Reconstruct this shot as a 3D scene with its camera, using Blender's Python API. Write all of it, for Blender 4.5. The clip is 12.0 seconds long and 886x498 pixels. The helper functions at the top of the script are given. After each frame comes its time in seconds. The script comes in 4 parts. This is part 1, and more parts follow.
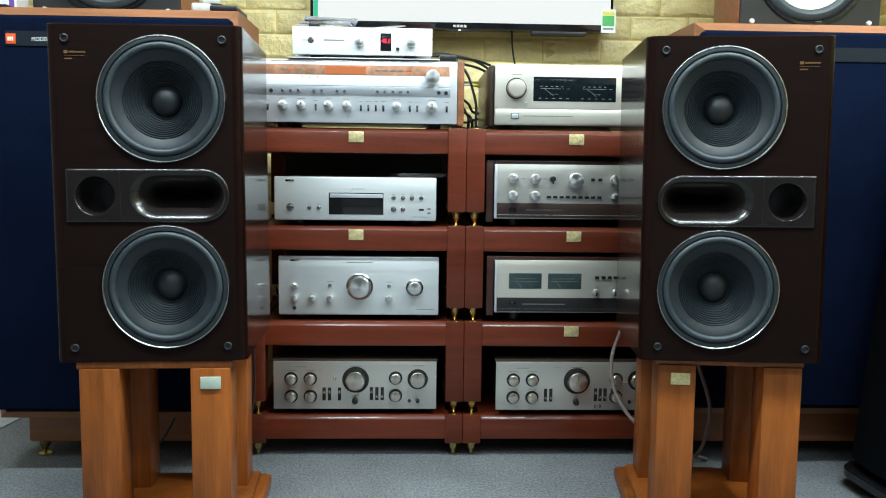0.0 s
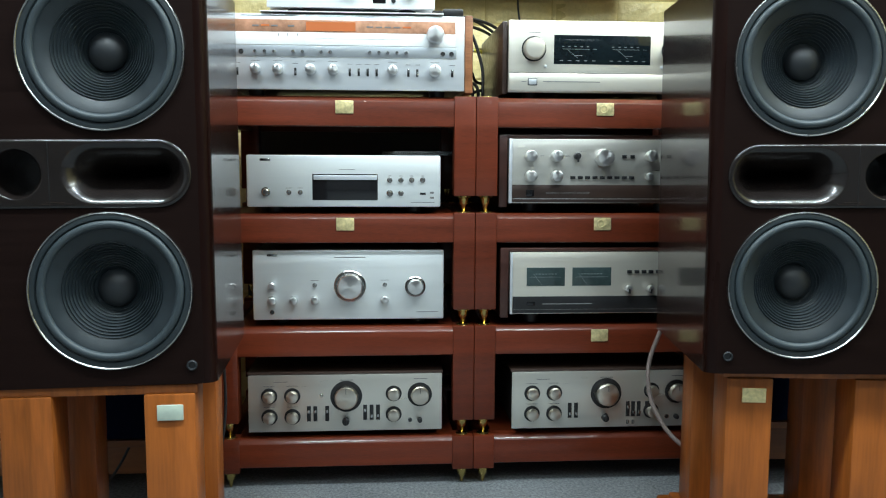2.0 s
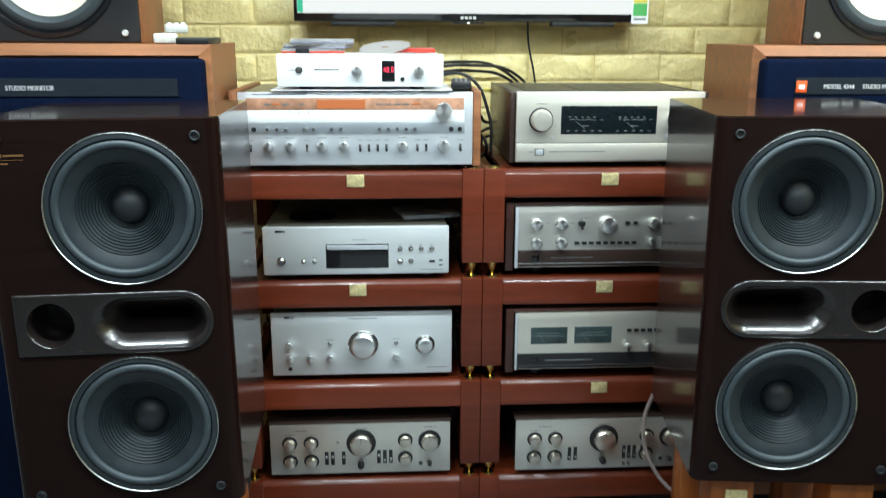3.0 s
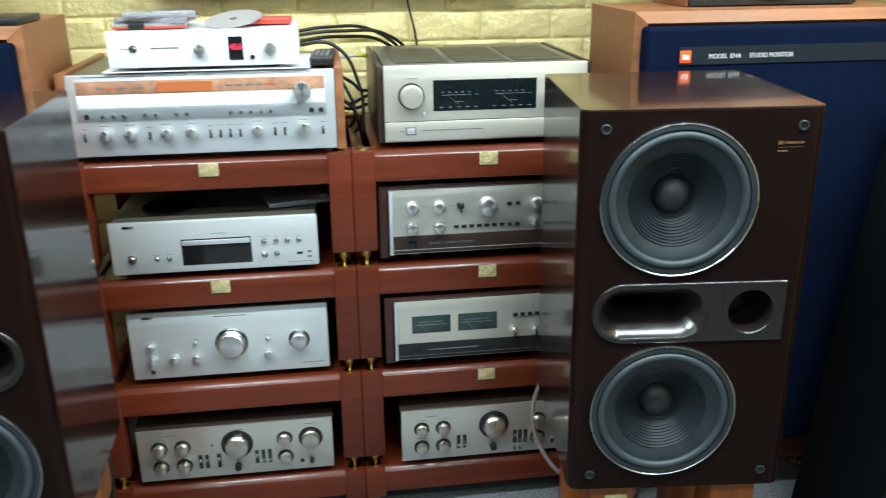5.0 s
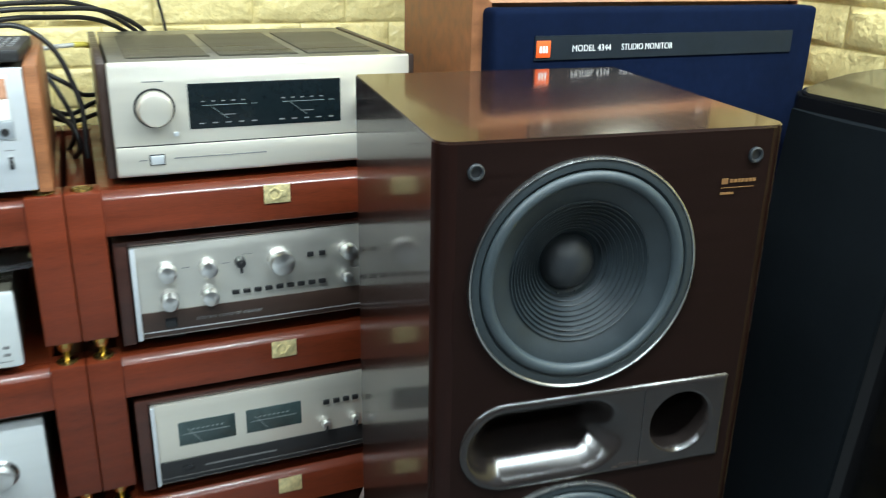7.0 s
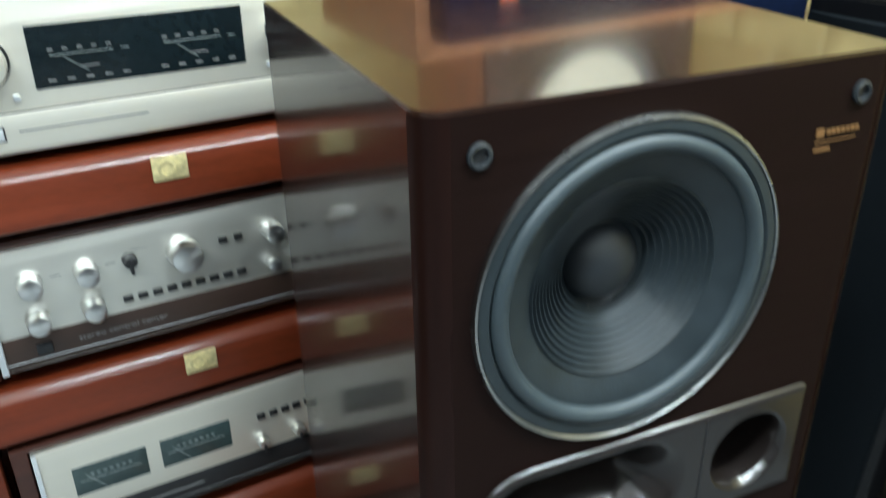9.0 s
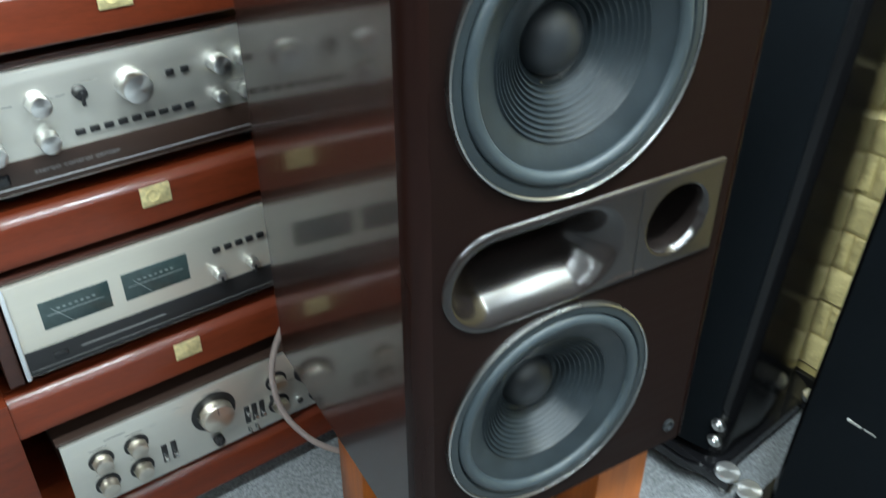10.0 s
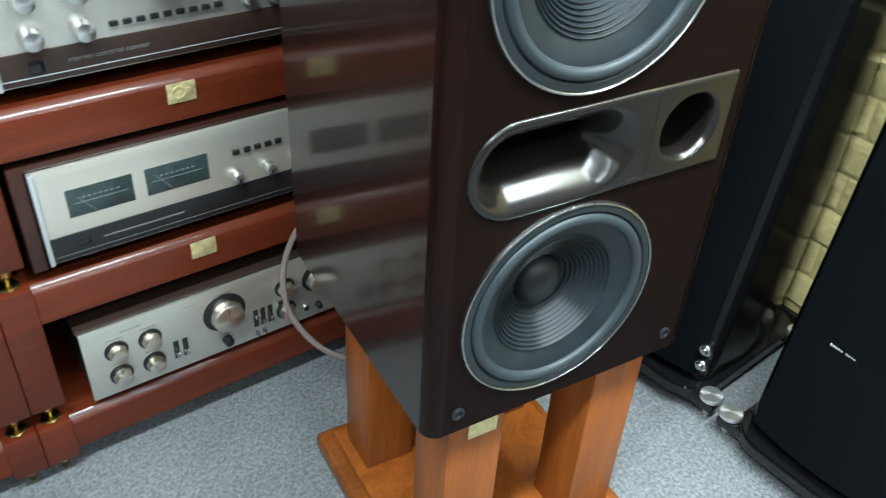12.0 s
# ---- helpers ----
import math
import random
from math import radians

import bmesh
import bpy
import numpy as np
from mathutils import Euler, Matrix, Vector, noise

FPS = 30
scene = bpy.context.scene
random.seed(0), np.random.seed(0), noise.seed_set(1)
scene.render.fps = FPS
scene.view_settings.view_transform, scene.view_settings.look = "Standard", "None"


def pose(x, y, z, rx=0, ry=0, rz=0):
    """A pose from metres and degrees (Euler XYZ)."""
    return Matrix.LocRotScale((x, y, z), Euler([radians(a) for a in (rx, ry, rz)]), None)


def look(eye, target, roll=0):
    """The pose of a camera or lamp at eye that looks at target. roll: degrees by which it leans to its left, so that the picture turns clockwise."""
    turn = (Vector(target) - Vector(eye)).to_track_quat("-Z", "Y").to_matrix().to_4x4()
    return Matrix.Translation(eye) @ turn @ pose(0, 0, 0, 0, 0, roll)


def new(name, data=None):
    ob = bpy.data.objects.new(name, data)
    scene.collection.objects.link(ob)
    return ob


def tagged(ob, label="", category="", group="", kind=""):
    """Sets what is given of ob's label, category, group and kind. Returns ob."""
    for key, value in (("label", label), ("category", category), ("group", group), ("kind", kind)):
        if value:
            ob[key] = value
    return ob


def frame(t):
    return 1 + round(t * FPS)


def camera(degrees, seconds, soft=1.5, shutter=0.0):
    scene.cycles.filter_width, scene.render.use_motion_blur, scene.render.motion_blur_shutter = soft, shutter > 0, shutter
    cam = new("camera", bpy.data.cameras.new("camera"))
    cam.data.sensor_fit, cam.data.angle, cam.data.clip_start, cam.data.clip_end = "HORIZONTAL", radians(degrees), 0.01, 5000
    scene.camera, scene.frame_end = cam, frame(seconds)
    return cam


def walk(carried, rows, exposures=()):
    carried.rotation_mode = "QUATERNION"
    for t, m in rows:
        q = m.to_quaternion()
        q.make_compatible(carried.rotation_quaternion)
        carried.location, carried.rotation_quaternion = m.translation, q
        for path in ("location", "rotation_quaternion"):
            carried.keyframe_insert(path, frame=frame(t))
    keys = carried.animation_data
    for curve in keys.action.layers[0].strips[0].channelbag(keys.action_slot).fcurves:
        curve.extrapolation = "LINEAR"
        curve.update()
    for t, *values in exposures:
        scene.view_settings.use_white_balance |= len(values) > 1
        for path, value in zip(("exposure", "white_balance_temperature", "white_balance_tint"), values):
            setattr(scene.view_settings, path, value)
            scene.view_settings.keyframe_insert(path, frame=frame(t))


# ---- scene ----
cam = camera(55.2, 12.0, soft=1.1, shutter=0.6)
PATH = [
    (0, (-0.038, 0.037, 0.83), (0.037, 2.026, 0.627), 0.7),
    (0.5, (-0.037, 0.026, 0.83), (0.04, 2.014, 0.627), 0.5),
    (1, (-0.032, 0.046, 0.824), (0.051, 2.034, 0.627), 0.4),
    (1.5, (-0.059, 0.201, 0.794), (0.045, 2.187, 0.577), 0.1),
    (2, (-0.113, 0.406, 0.785), (0.038, 2.388, 0.569), 0.3),
    (2.5, (-0.098, 0.429, 1.038), (0.002, 2.404, 0.742), 0.7),
    (2.7, (-0.106, 0.404, 1.154), (0.0, 2.364, 0.775), 0.5),
    (4.3, (-0.095, 0.396, 1.341), (0.081, 2.242, 0.591), -0.8),
    (4.5, (-0.042, 0.465, 1.353), (0.154, 2.331, 0.658), -1.1),
    (5, (0.056, 0.567, 1.337), (0.319, 2.433, 0.665), -0.5),
    (5.5, (0.119, 0.678, 1.313), (0.458, 2.525, 0.624), 0.1),
    (6, (0.132, 0.875, 1.316), (0.681, 2.679, 0.649), 2.1),
    (6.5, (0.113, 1.009, 1.303), (0.784, 2.768, 0.629), 2.2),
    (7, (0.153, 1.112, 1.281), (0.896, 2.832, 0.581), 1.5),
    (7.2, (0.183, 1.18, 1.276), (0.924, 2.896, 0.564), 0.7),
    (8.8, (0.248, 1.413, 1.261), (1.085, 3.019, 0.412), -0.8),
    (9, (0.231, 1.408, 1.245), (1.117, 2.965, 0.357), -0.5),
    (9.5, (0.185, 1.379, 1.213), (1.129, 2.825, 0.204), -0.1),
    (10, (0.132, 1.347, 1.195), (1.131, 2.684, 0.092), 0.3),
    (10.5, (0.12, 1.332, 1.176), (1.173, 2.586, 0.028), 1.8),
    (11, (0.105, 1.326, 1.165), (1.14, 2.569, -0.012), 1.7),
    (11.5, (0.086, 1.321, 1.166), (1.117, 2.56, -0.019), 2.0),
    (12, (0.06, 1.307, 1.169), (1.05, 2.574, -0.021), 3.8),
]
walk(cam, [(t, look(eye, target, roll)) for t, eye, target, roll in PATH],
     [(0, -0.47), (2.7, -0.46), (4.3, -0.47), (5.5, -0.33), (7.0, -0.25), (9.0, -0.25), (9.5, 0.02), (12.0, 0.12)])

# ---- world and lamps ----
world = bpy.data.worlds.new("world")
scene.world = world
world.use_nodes = True
world.node_tree.nodes["Background"].inputs[0].default_value = (0.9, 0.95, 1.0, 1)
world.node_tree.nodes["Background"].inputs[1].default_value = 0.02


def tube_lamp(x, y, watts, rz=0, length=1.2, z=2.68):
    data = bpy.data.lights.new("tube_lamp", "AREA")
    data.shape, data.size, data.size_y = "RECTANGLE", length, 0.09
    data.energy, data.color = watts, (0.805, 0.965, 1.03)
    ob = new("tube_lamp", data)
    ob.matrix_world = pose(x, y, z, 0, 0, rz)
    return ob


# The pair at y = -1.6 is unseen, added to light the fronts.
for lx, ly, watts in ((-0.75, 1.18, 92), (0.85, 1.18, 84), (-0.75, -0.1, 26), (0.75, -0.1, 26), (-0.9, -1.6, 10), (0.7, -1.6, 10)):
    tube_lamp(lx, ly, watts)
# Unseen tube added at the side wall for the horn glint and the bricks.
added_wall_tube = tube_lamp(0, 0, 32)
added_wall_tube.matrix_world = pose(1.44, 1.45, 2.2, 0, 35, 0) @ pose(0, 0, 0, 0, 0, 90)


# ---- materials ----
def make(name, colour, rough=0.5, metal=0.0, coat=0.0, coat_rough=0.05, vary=0.12, scale=(8, 8, 8), fine=90, bump=0.0, bump_scale=200,
         rough_vary=0.08, colour2=None, random_vary=0.0, spec=0.5, aniso=0.0, coat_ior=1.5, bump_dist=0.002, axis="Y"):
    """A surface with two scales of variation in colour, a broken gloss and fine relief."""
    m = bpy.data.materials.new(name)
    m.use_nodes = True
    nt = m.node_tree
    b = nt.nodes["Principled BSDF"]
    link = nt.links.new
    tc = nt.nodes.new("ShaderNodeTexCoord")
    mp = nt.nodes.new("ShaderNodeMapping")
    mp.inputs["Scale"].default_value = scale
    link(tc.outputs["Object"], mp.inputs[0])
    n1 = nt.nodes.new("ShaderNodeTexNoise")
    n1.inputs["Scale"].default_value, n1.inputs["Detail"].default_value = 1.0, 6
    link(mp.outputs[0], n1.inputs["Vector"])
    n2 = nt.nodes.new("ShaderNodeTexNoise")
    n2.inputs["Scale"].default_value, n2.inputs["Detail"].default_value = fine / max(scale[0], 1e-3), 3
    link(mp.outputs[0], n2.inputs["Vector"])
    add = nt.nodes.new("ShaderNodeMath")
    add.operation = "ADD"
    link(n1.outputs["Fac"], add.inputs[0])
    half = nt.nodes.new("ShaderNodeMath")
    half.operation = "MULTIPLY"
    half.inputs[1].default_value = 0.6
    link(n2.outputs["Fac"], half.inputs[0])
    link(half.outputs[0], add.inputs[1])
    last = add.outputs[0]
    if random_vary:
        info = nt.nodes.new("ShaderNodeObjectInfo")
        rv = nt.nodes.new("ShaderNodeMath")
        rv.operation = "MULTIPLY_ADD"
        rv.inputs[1].default_value = random_vary
        link(info.outputs["Random"], rv.inputs[0])
        link(last, rv.inputs[2])
        last = rv.outputs[0]
    ramp = nt.nodes.new("ShaderNodeMapRange")
    ramp.inputs[1].default_value, ramp.inputs[2].default_value = 0.5, 1.1 + random_vary
    link(last, ramp.inputs[0])
    mix = nt.nodes.new("ShaderNodeMix")
    mix.data_type = "RGBA"
    dark = [c * (1 - 2 * vary) for c in colour]
    light = [min(1, c * (1 + vary)) for c in colour] if colour2 is None else colour2
    mix.inputs[6].default_value, mix.inputs[7].default_value = (*dark, 1), (*light, 1)
    link(ramp.outputs[0], mix.inputs[0])
    link(mix.outputs[2], b.inputs["Base Color"])
    rr = nt.nodes.new("ShaderNodeMapRange")
    rr.inputs[1].default_value, rr.inputs[2].default_value = 0.3, 0.7
    rr.inputs[3].default_value, rr.inputs[4].default_value = max(0.02, rough - rough_vary), min(1, rough + rough_vary)
    link(n1.outputs["Fac"], rr.inputs[0])
    link(rr.outputs[0], b.inputs["Roughness"])
    b.inputs["Metallic"].default_value = metal
    b.inputs["Specular IOR Level"].default_value = spec
    b.inputs["Coat Weight"].default_value, b.inputs["Coat Roughness"].default_value = coat, coat_rough
    b.inputs["Coat IOR"].default_value = coat_ior
    if aniso:
        b.inputs["Anisotropic"].default_value = aniso
        tg = nt.nodes.new("ShaderNodeTangent")
        tg.direction_type, tg.axis = "RADIAL", axis
        link(tg.outputs[0], b.inputs["Tangent"])
    if bump:
        n3 = nt.nodes.new("ShaderNodeTexNoise")
        n3.inputs["Scale"].default_value, n3.inputs["Detail"].default_value = bump_scale, 4
        link(tc.outputs["Object"], n3.inputs["Vector"])
        bp = nt.nodes.new("ShaderNodeBump")
        bp.inputs["Strength"].default_value, bp.inputs["Distance"].default_value = bump, bump_dist
        link(n3.outputs["Fac"], bp.inputs["Height"])
        link(bp.outputs[0], b.inputs["Normal"])
    return m


def glow(name, colour, strength):
    m = bpy.data.materials.new(name)
    m.use_nodes = True
    b = m.node_tree.nodes["Principled BSDF"]
    b.inputs["Base Color"].default_value = (0.02, 0.02, 0.02, 1)
    b.inputs["Emission Color"].default_value = (*colour, 1)
    b.inputs["Emission Strength"].default_value = strength
    b.inputs["Roughness"].default_value = 0.2
    return m


cherry = make("cherry_wood", (0.128, 0.0205, 0.0058), 0.45, coat=0.45, coat_rough=0.14, spec=0.25, vary=0.3, scale=(3, 40, 40), fine=60, bump=0.04, random_vary=0.25)
teak = make("orange_teak", (0.315, 0.085, 0.012), 0.42, coat=0.12, coat_rough=0.2, spec=0.35, vary=0.34, scale=(30, 30, 2.2), fine=160, bump=0.05, random_vary=0.3)
walnut = make("walnut_veneer", (0.30, 0.115, 0.045), 0.45, vary=0.25, scale=(3, 45, 45), fine=90, bump=0.05)
lacquer = make("dark_brown_lacquer", (0.018, 0.0065, 0.0045), 0.25, coat=0.52, coat_rough=0.085, coat_ior=1.55, vary=0.2, scale=(4, 4, 30), fine=120, spec=0.15, rough_vary=0.015)
lacquer_top = make("dark_brown_top_lacquer", (0.022, 0.0085, 0.005), 0.25, coat=0.95, coat_rough=0.09, coat_ior=1.55, vary=0.2, scale=(30, 4, 4), fine=120, spec=0.2, rough_vary=0.015)
baffle_wood = make("dark_brown_baffle", (0.0085, 0.0035, 0.0027), 0.55, vary=0.16, scale=(6, 90, 160), fine=160, bump=0.08, bump_scale=350, spec=0.07)
edge_satin = make("satin_brown_edge", (0.010, 0.0036, 0.0027), 0.27, vary=0.2, scale=(30, 30, 4), fine=90, spec=0.12)
horn_plastic = make("dark_moulded_horn", (0.0105, 0.0078, 0.0070), 0.19, vary=0.1, scale=(20, 20, 20), bump=0.012, bump_scale=600, spec=0.55, rough_vary=0.03)
black_plastic = make("black_plastic", (0.012, 0.012, 0.013), 0.4, bump=0.02)
black_gloss = make("black_gloss", (0.008, 0.008, 0.009), 0.08, rough_vary=0.03, spec=0.6)
tower_top = make("tower_top_lacquer", (0.02, 0.018, 0.014), 0.2, coat=0.9, coat_rough=0.08, spec=0.4, rough_vary=0.03)
tower_black = make("tower_black", (0.005, 0.005, 0.0055), 0.16, rough_vary=0.03, spec=0.22)
black_cloth = make("black_cloth", (0.0045, 0.006, 0.0075), 0.9, bump=0.3, bump_scale=900, spec=0.05)
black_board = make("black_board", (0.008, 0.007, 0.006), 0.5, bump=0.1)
blue_cloth = make("dark_blue_cloth", (0.0037, 0.0075, 0.0225), 0.95, vary=0.15, bump=0.4, bump_scale=1200, spec=0.03)
cone_paper = make("woofer_cone", (0.0125, 0.0185, 0.0222), 0.46, vary=0.15, scale=(40, 40, 40), bump=0.10, bump_scale=500, spec=0.42)
gasket = make("woofer_gasket", (0.014, 0.0205, 0.024), 0.45, bump=0.06, bump_scale=400)
rubber = make("woofer_rubber", (0.028, 0.039, 0.045), 0.5, bump=0.06, bump_scale=400)
dust = make("dust_cap", (0.010, 0.0125, 0.015), 0.5, bump=0.1, bump_scale=700)
chrome = make("chrome", (0.52, 0.52, 0.51), 0.2, metal=1.0, vary=0.04)
spun = make("spun_metal", (0.80, 0.80, 0.79), 0.27, metal=1.0, vary=0.03, aniso=0.8)
spun_up = make("spun_spike", (0.85, 0.85, 0.84), 0.3, metal=0.9, vary=0.03, aniso=0.8, axis="Z")
spun_gold = make("spun_champagne", (0.70, 0.65, 0.57), 0.28, metal=1.0, vary=0.04, aniso=0.75)
silver = make("silver_panel", (0.70, 0.73, 0.728), 0.42, metal=0.55, vary=0.03, scale=(2, 60, 60), fine=400, bump=0.02)
silver_bright = make("bright_silver_panel", (0.71, 0.74, 0.77), 0.36, metal=0.6, vary=0.03, scale=(2, 60, 60), fine=400, bump=0.02)
champagne = make("champagne_panel", (0.76, 0.72, 0.63), 0.37, metal=0.7, vary=0.03, scale=(2, 60, 60), fine=400, bump=0.02)
warm_silver = make("warm_silver_panel", (0.70, 0.68, 0.62), 0.35, metal=0.8, vary=0.03, scale=(2, 60, 60), fine=400, bump=0.02)
band_grey = make("band_grey", (0.40, 0.43, 0.46), 0.36, metal=0.6, vary=0.03, scale=(2, 60, 60))
white_metal = make("white_metal", (0.82, 0.84, 0.86), 0.4, vary=0.03)
brown_panel = make("brown_panel", (0.035, 0.02, 0.015), 0.35, vary=0.1, scale=(2, 60, 60))
case_top = make("grey_case", (0.23, 0.215, 0.165), 0.33, metal=0.7, scale=(2, 50, 50), fine=300)
brass = make("brass", (0.62, 0.46, 0.16), 0.25, metal=1.0, vary=0.15, scale=(60, 60, 60))
brass_plate = make("brass_plate", (0.78, 0.66, 0.34), 0.38, metal=0.5, vary=0.18, scale=(150, 150, 150), bump=0.35, bump_scale=160)
plate_pale = make("pale_plate", (0.52, 0.60, 0.50), 0.45, metal=0.2, vary=0.1)
wall_gold = make("ochre_foam_brick", (0.77, 0.63, 0.29), 0.36, vary=0.10, scale=(25, 25, 25), fine=160, bump=1.0, bump_scale=55, bump_dist=0.007, random_vary=0.15)
wall_joint = make("ochre_joint", (0.64, 0.50, 0.20), 0.5, vary=0.1)
plaster = make("white_plaster", (0.72, 0.72, 0.70), 0.8, vary=0.05, bump=0.1)
dark_room = make("grey_showroom_wall", (0.26, 0.26, 0.27), 0.7, vary=0.1, scale=(1.5, 1.5, 1.5), bump=0.1)
ink = make("grey_print", (0.16, 0.16, 0.16), 0.6)
ink_light = make("pale_print", (0.75, 0.75, 0.75), 0.6)
ink_meter = make("meter_print", (0.19, 0.22, 0.22), 0.5)
ink_gold = make("gold_print", (0.17, 0.08, 0.026), 0.5)
orange_logo = make("orange_badge", (0.85, 0.11, 0.02), 0.4)
strip_grey = make("badge_strip", (0.009, 0.014, 0.020), 0.6, spec=0.2)
cone_white = make("cream_cone", (0.78, 0.74, 0.60), 0.7, bump=0.1)
red_plastic = make("red_plastic", (0.6, 0.05, 0.03), 0.35)
paper = make("white_paper", (0.8, 0.8, 0.8), 0.7)
green_print = make("green_print", (0.08, 0.42, 0.10), 0.5)
yellow_print = make("yellow_print", (0.75, 0.62, 0.1), 0.5)
grey_cable = make("grey_cable", (0.28, 0.22, 0.20), 0.5)
black_cable = make("black_cable", (0.012, 0.012, 0.013), 0.45)
meter_face = make("meter_face", (0.040, 0.062, 0.062), 0.12, vary=0.2, scale=(15, 15, 15))
meter_dark = make("meter_window", (0.006, 0.010, 0.012), 0.06, vary=0.2, spec=0.3)
vent_dark = make("vent_dark", (0.055, 0.050, 0.036), 0.5, metal=0.3)
grey_light = make("light_grey_plastic", (0.55, 0.54, 0.50), 0.4)
lit_orange = glow("amber_lamp", (1.0, 0.30, 0.08), 0.9)
# Amber and pale base colours stand in for the dial's backlight.
lit_dim = make("amber_dial", (0.52, 0.27, 0.17), 0.15, vary=0.25, scale=(12, 12, 12))
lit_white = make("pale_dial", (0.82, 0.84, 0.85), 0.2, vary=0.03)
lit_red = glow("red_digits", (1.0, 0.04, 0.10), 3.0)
lit_screen = glow("tv_screen", (0.94, 1.0, 0.98), 1.25)
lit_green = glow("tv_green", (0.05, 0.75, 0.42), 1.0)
lit_led = glow("white_led", (1, 1, 1), 3.0)


def clear_plastic():
    m = bpy.data.materials.new("clear_plastic")
    m.use_nodes = True
    b = m.node_tree.nodes["Principled BSDF"]
    b.inputs["Base Color"].default_value = (0.85, 0.87, 0.9, 1)
    b.inputs["Roughness"].default_value = 0.08
    b.inputs["Transmission Weight"].default_value = 0.75
    return m


clear = clear_plastic()
case_tint = make("smoky_plastic", (0.26, 0.25, 0.32), 0.12, vary=0.3, scale=(20, 20, 20))
purple = make("purple_card", (0.16, 0.05, 0.32), 0.5)
ring_steel = make("ring_steel", (0.42, 0.42, 0.41), 0.27, metal=1.0, vary=0.08)


def carpet_material():
    m = make("grey_carpet", (0.218, 0.229, 0.236), 0.95, vary=0.12, scale=(5, 5, 5), fine=60, spec=0.1)
    nt = m.node_tree
    b = nt.nodes["Principled BSDF"]
    tc = nt.nodes.new("ShaderNodeTexCoord")
    v = nt.nodes.new("ShaderNodeTexVoronoi")
    v.inputs["Scale"].default_value = 260
    nt.links.new(tc.outputs["Object"], v.inputs["Vector"])
    n = nt.nodes.new("ShaderNodeTexNoise")
    n.inputs["Scale"].default_value, n.inputs["Detail"].default_value = 150, 6
    nt.links.new(tc.outputs["Object"], n.inputs["Vector"])
    mul = nt.nodes.new("ShaderNodeMix")
    mul.data_type, mul.blend_type = "RGBA", "MULTIPLY"
    mul.inputs[0].default_value = 0.85
    old = b.inputs["Base Color"].links[0].from_socket
    mr = nt.nodes.new("ShaderNodeMapRange")
    mr.inputs[1].default_value, mr.inputs[2].default_value, mr.inputs[3].default_value, mr.inputs[4].default_value = 0.36, 0.64, 0.62, 1.22
    nt.links.new(n.outputs["Fac"], mr.inputs[0])
    nt.links.new(old, mul.inputs[6])
    nt.links.new(mr.outputs[0], mul.inputs[7])
    nt.links.new(mul.outputs[2], b.inputs["Base Color"])
    bp = nt.nodes.new("ShaderNodeBump")
    bp.inputs["Strength"].default_value, bp.inputs["Distance"].default_value = 0.6, 0.003
    nt.links.new(v.outputs["Distance"], bp.inputs["Height"])
    nt.links.new(bp.outputs[0], b.inputs["Normal"])
    return m


carpet = carpet_material()
carpet_block = make("pale_grey_felt", (0.42, 0.44, 0.44), 0.9, vary=0.12, scale=(20, 20, 20), bump=0.3)


# ---- mesh helpers ----
def box(x0, x1, y0, y1, z0, z1, bevel=0.0, segs=2, bm=None):
    own = bm or bmesh.new()
    made = bmesh.ops.create_cube(own, size=1.0)["verts"]
    for v in made:
        v.co = (x0 + (v.co.x + 0.5) * (x1 - x0), y0 + (v.co.y + 0.5) * (y1 - y0), z0 + (v.co.z + 0.5) * (z1 - z0))
    if bevel:
        edges = list({e for v in made for e in v.link_edges})
        bmesh.ops.bevel(own, geom=edges, offset=bevel, segments=segs, affect="EDGES", profile=0.5)
    return own


def lathe(profile, segs=48, m=None, bm=None):
    """Turns (radius, depth) pairs about the y axis; depth runs along y."""
    own = bm or bmesh.new()
    rings = []
    for r, d in profile:
        if r < 1e-6:
            rings.append([own.verts.new((0, d, 0))])
        else:
            rings.append([own.verts.new((r * math.cos(2 * math.pi * i / segs), d, r * math.sin(2 * math.pi * i / segs))) for i in range(segs)])
    for a, b in zip(rings, rings[1:]):
        for i in range(segs):
            j = (i + 1) % segs
            if len(a) == 1 and len(b) == 1:
                continue
            if len(a) == 1:
                own.faces.new((a[0], b[j], b[i]))
            elif len(b) == 1:
                own.faces.new((a[i], a[j], b[0]))
            else:
                own.faces.new((a[i], a[j], b[j], b[i]))
    if m is not None:
        bmesh.ops.transform(own, matrix=m, verts=[v for ring in rings for v in ring])
    bmesh.ops.recalc_face_normals(own, faces=own.faces)
    return own


def column(outline, z0, z1, lean=(0, 0), shrink=1.0, bevel=0.0):
    """An outline of (x, y) pairs drawn up from z0 to z1, leaning and shrinking towards the top."""
    own = bmesh.new()
    a = [own.verts.new((x, y, z0)) for x, y in outline]
    b = [own.verts.new((x * shrink + lean[0], y * shrink + lean[1], z1)) for x, y in outline]
    own.faces.new(a), own.faces.new(b)
    n = len(a)
    for i in range(n):
        own.faces.new((a[i], a[(i + 1) % n], b[(i + 1) % n], b[i]))
    bmesh.ops.recalc_face_normals(own, faces=own.faces)
    if bevel:
        bmesh.ops.bevel(own, geom=[e for e in own.edges if e.verts[0].co.z == e.verts[1].co.z], offset=bevel, segments=2, affect="EDGES")
    return own


def arc(cx, cy, r, a0, a1, n=8):
    return [(cx + r * math.cos(radians(a0 + (a1 - a0) * i / n)), cy + r * math.sin(radians(a0 + (a1 - a0) * i / n))) for i in range(n + 1)]


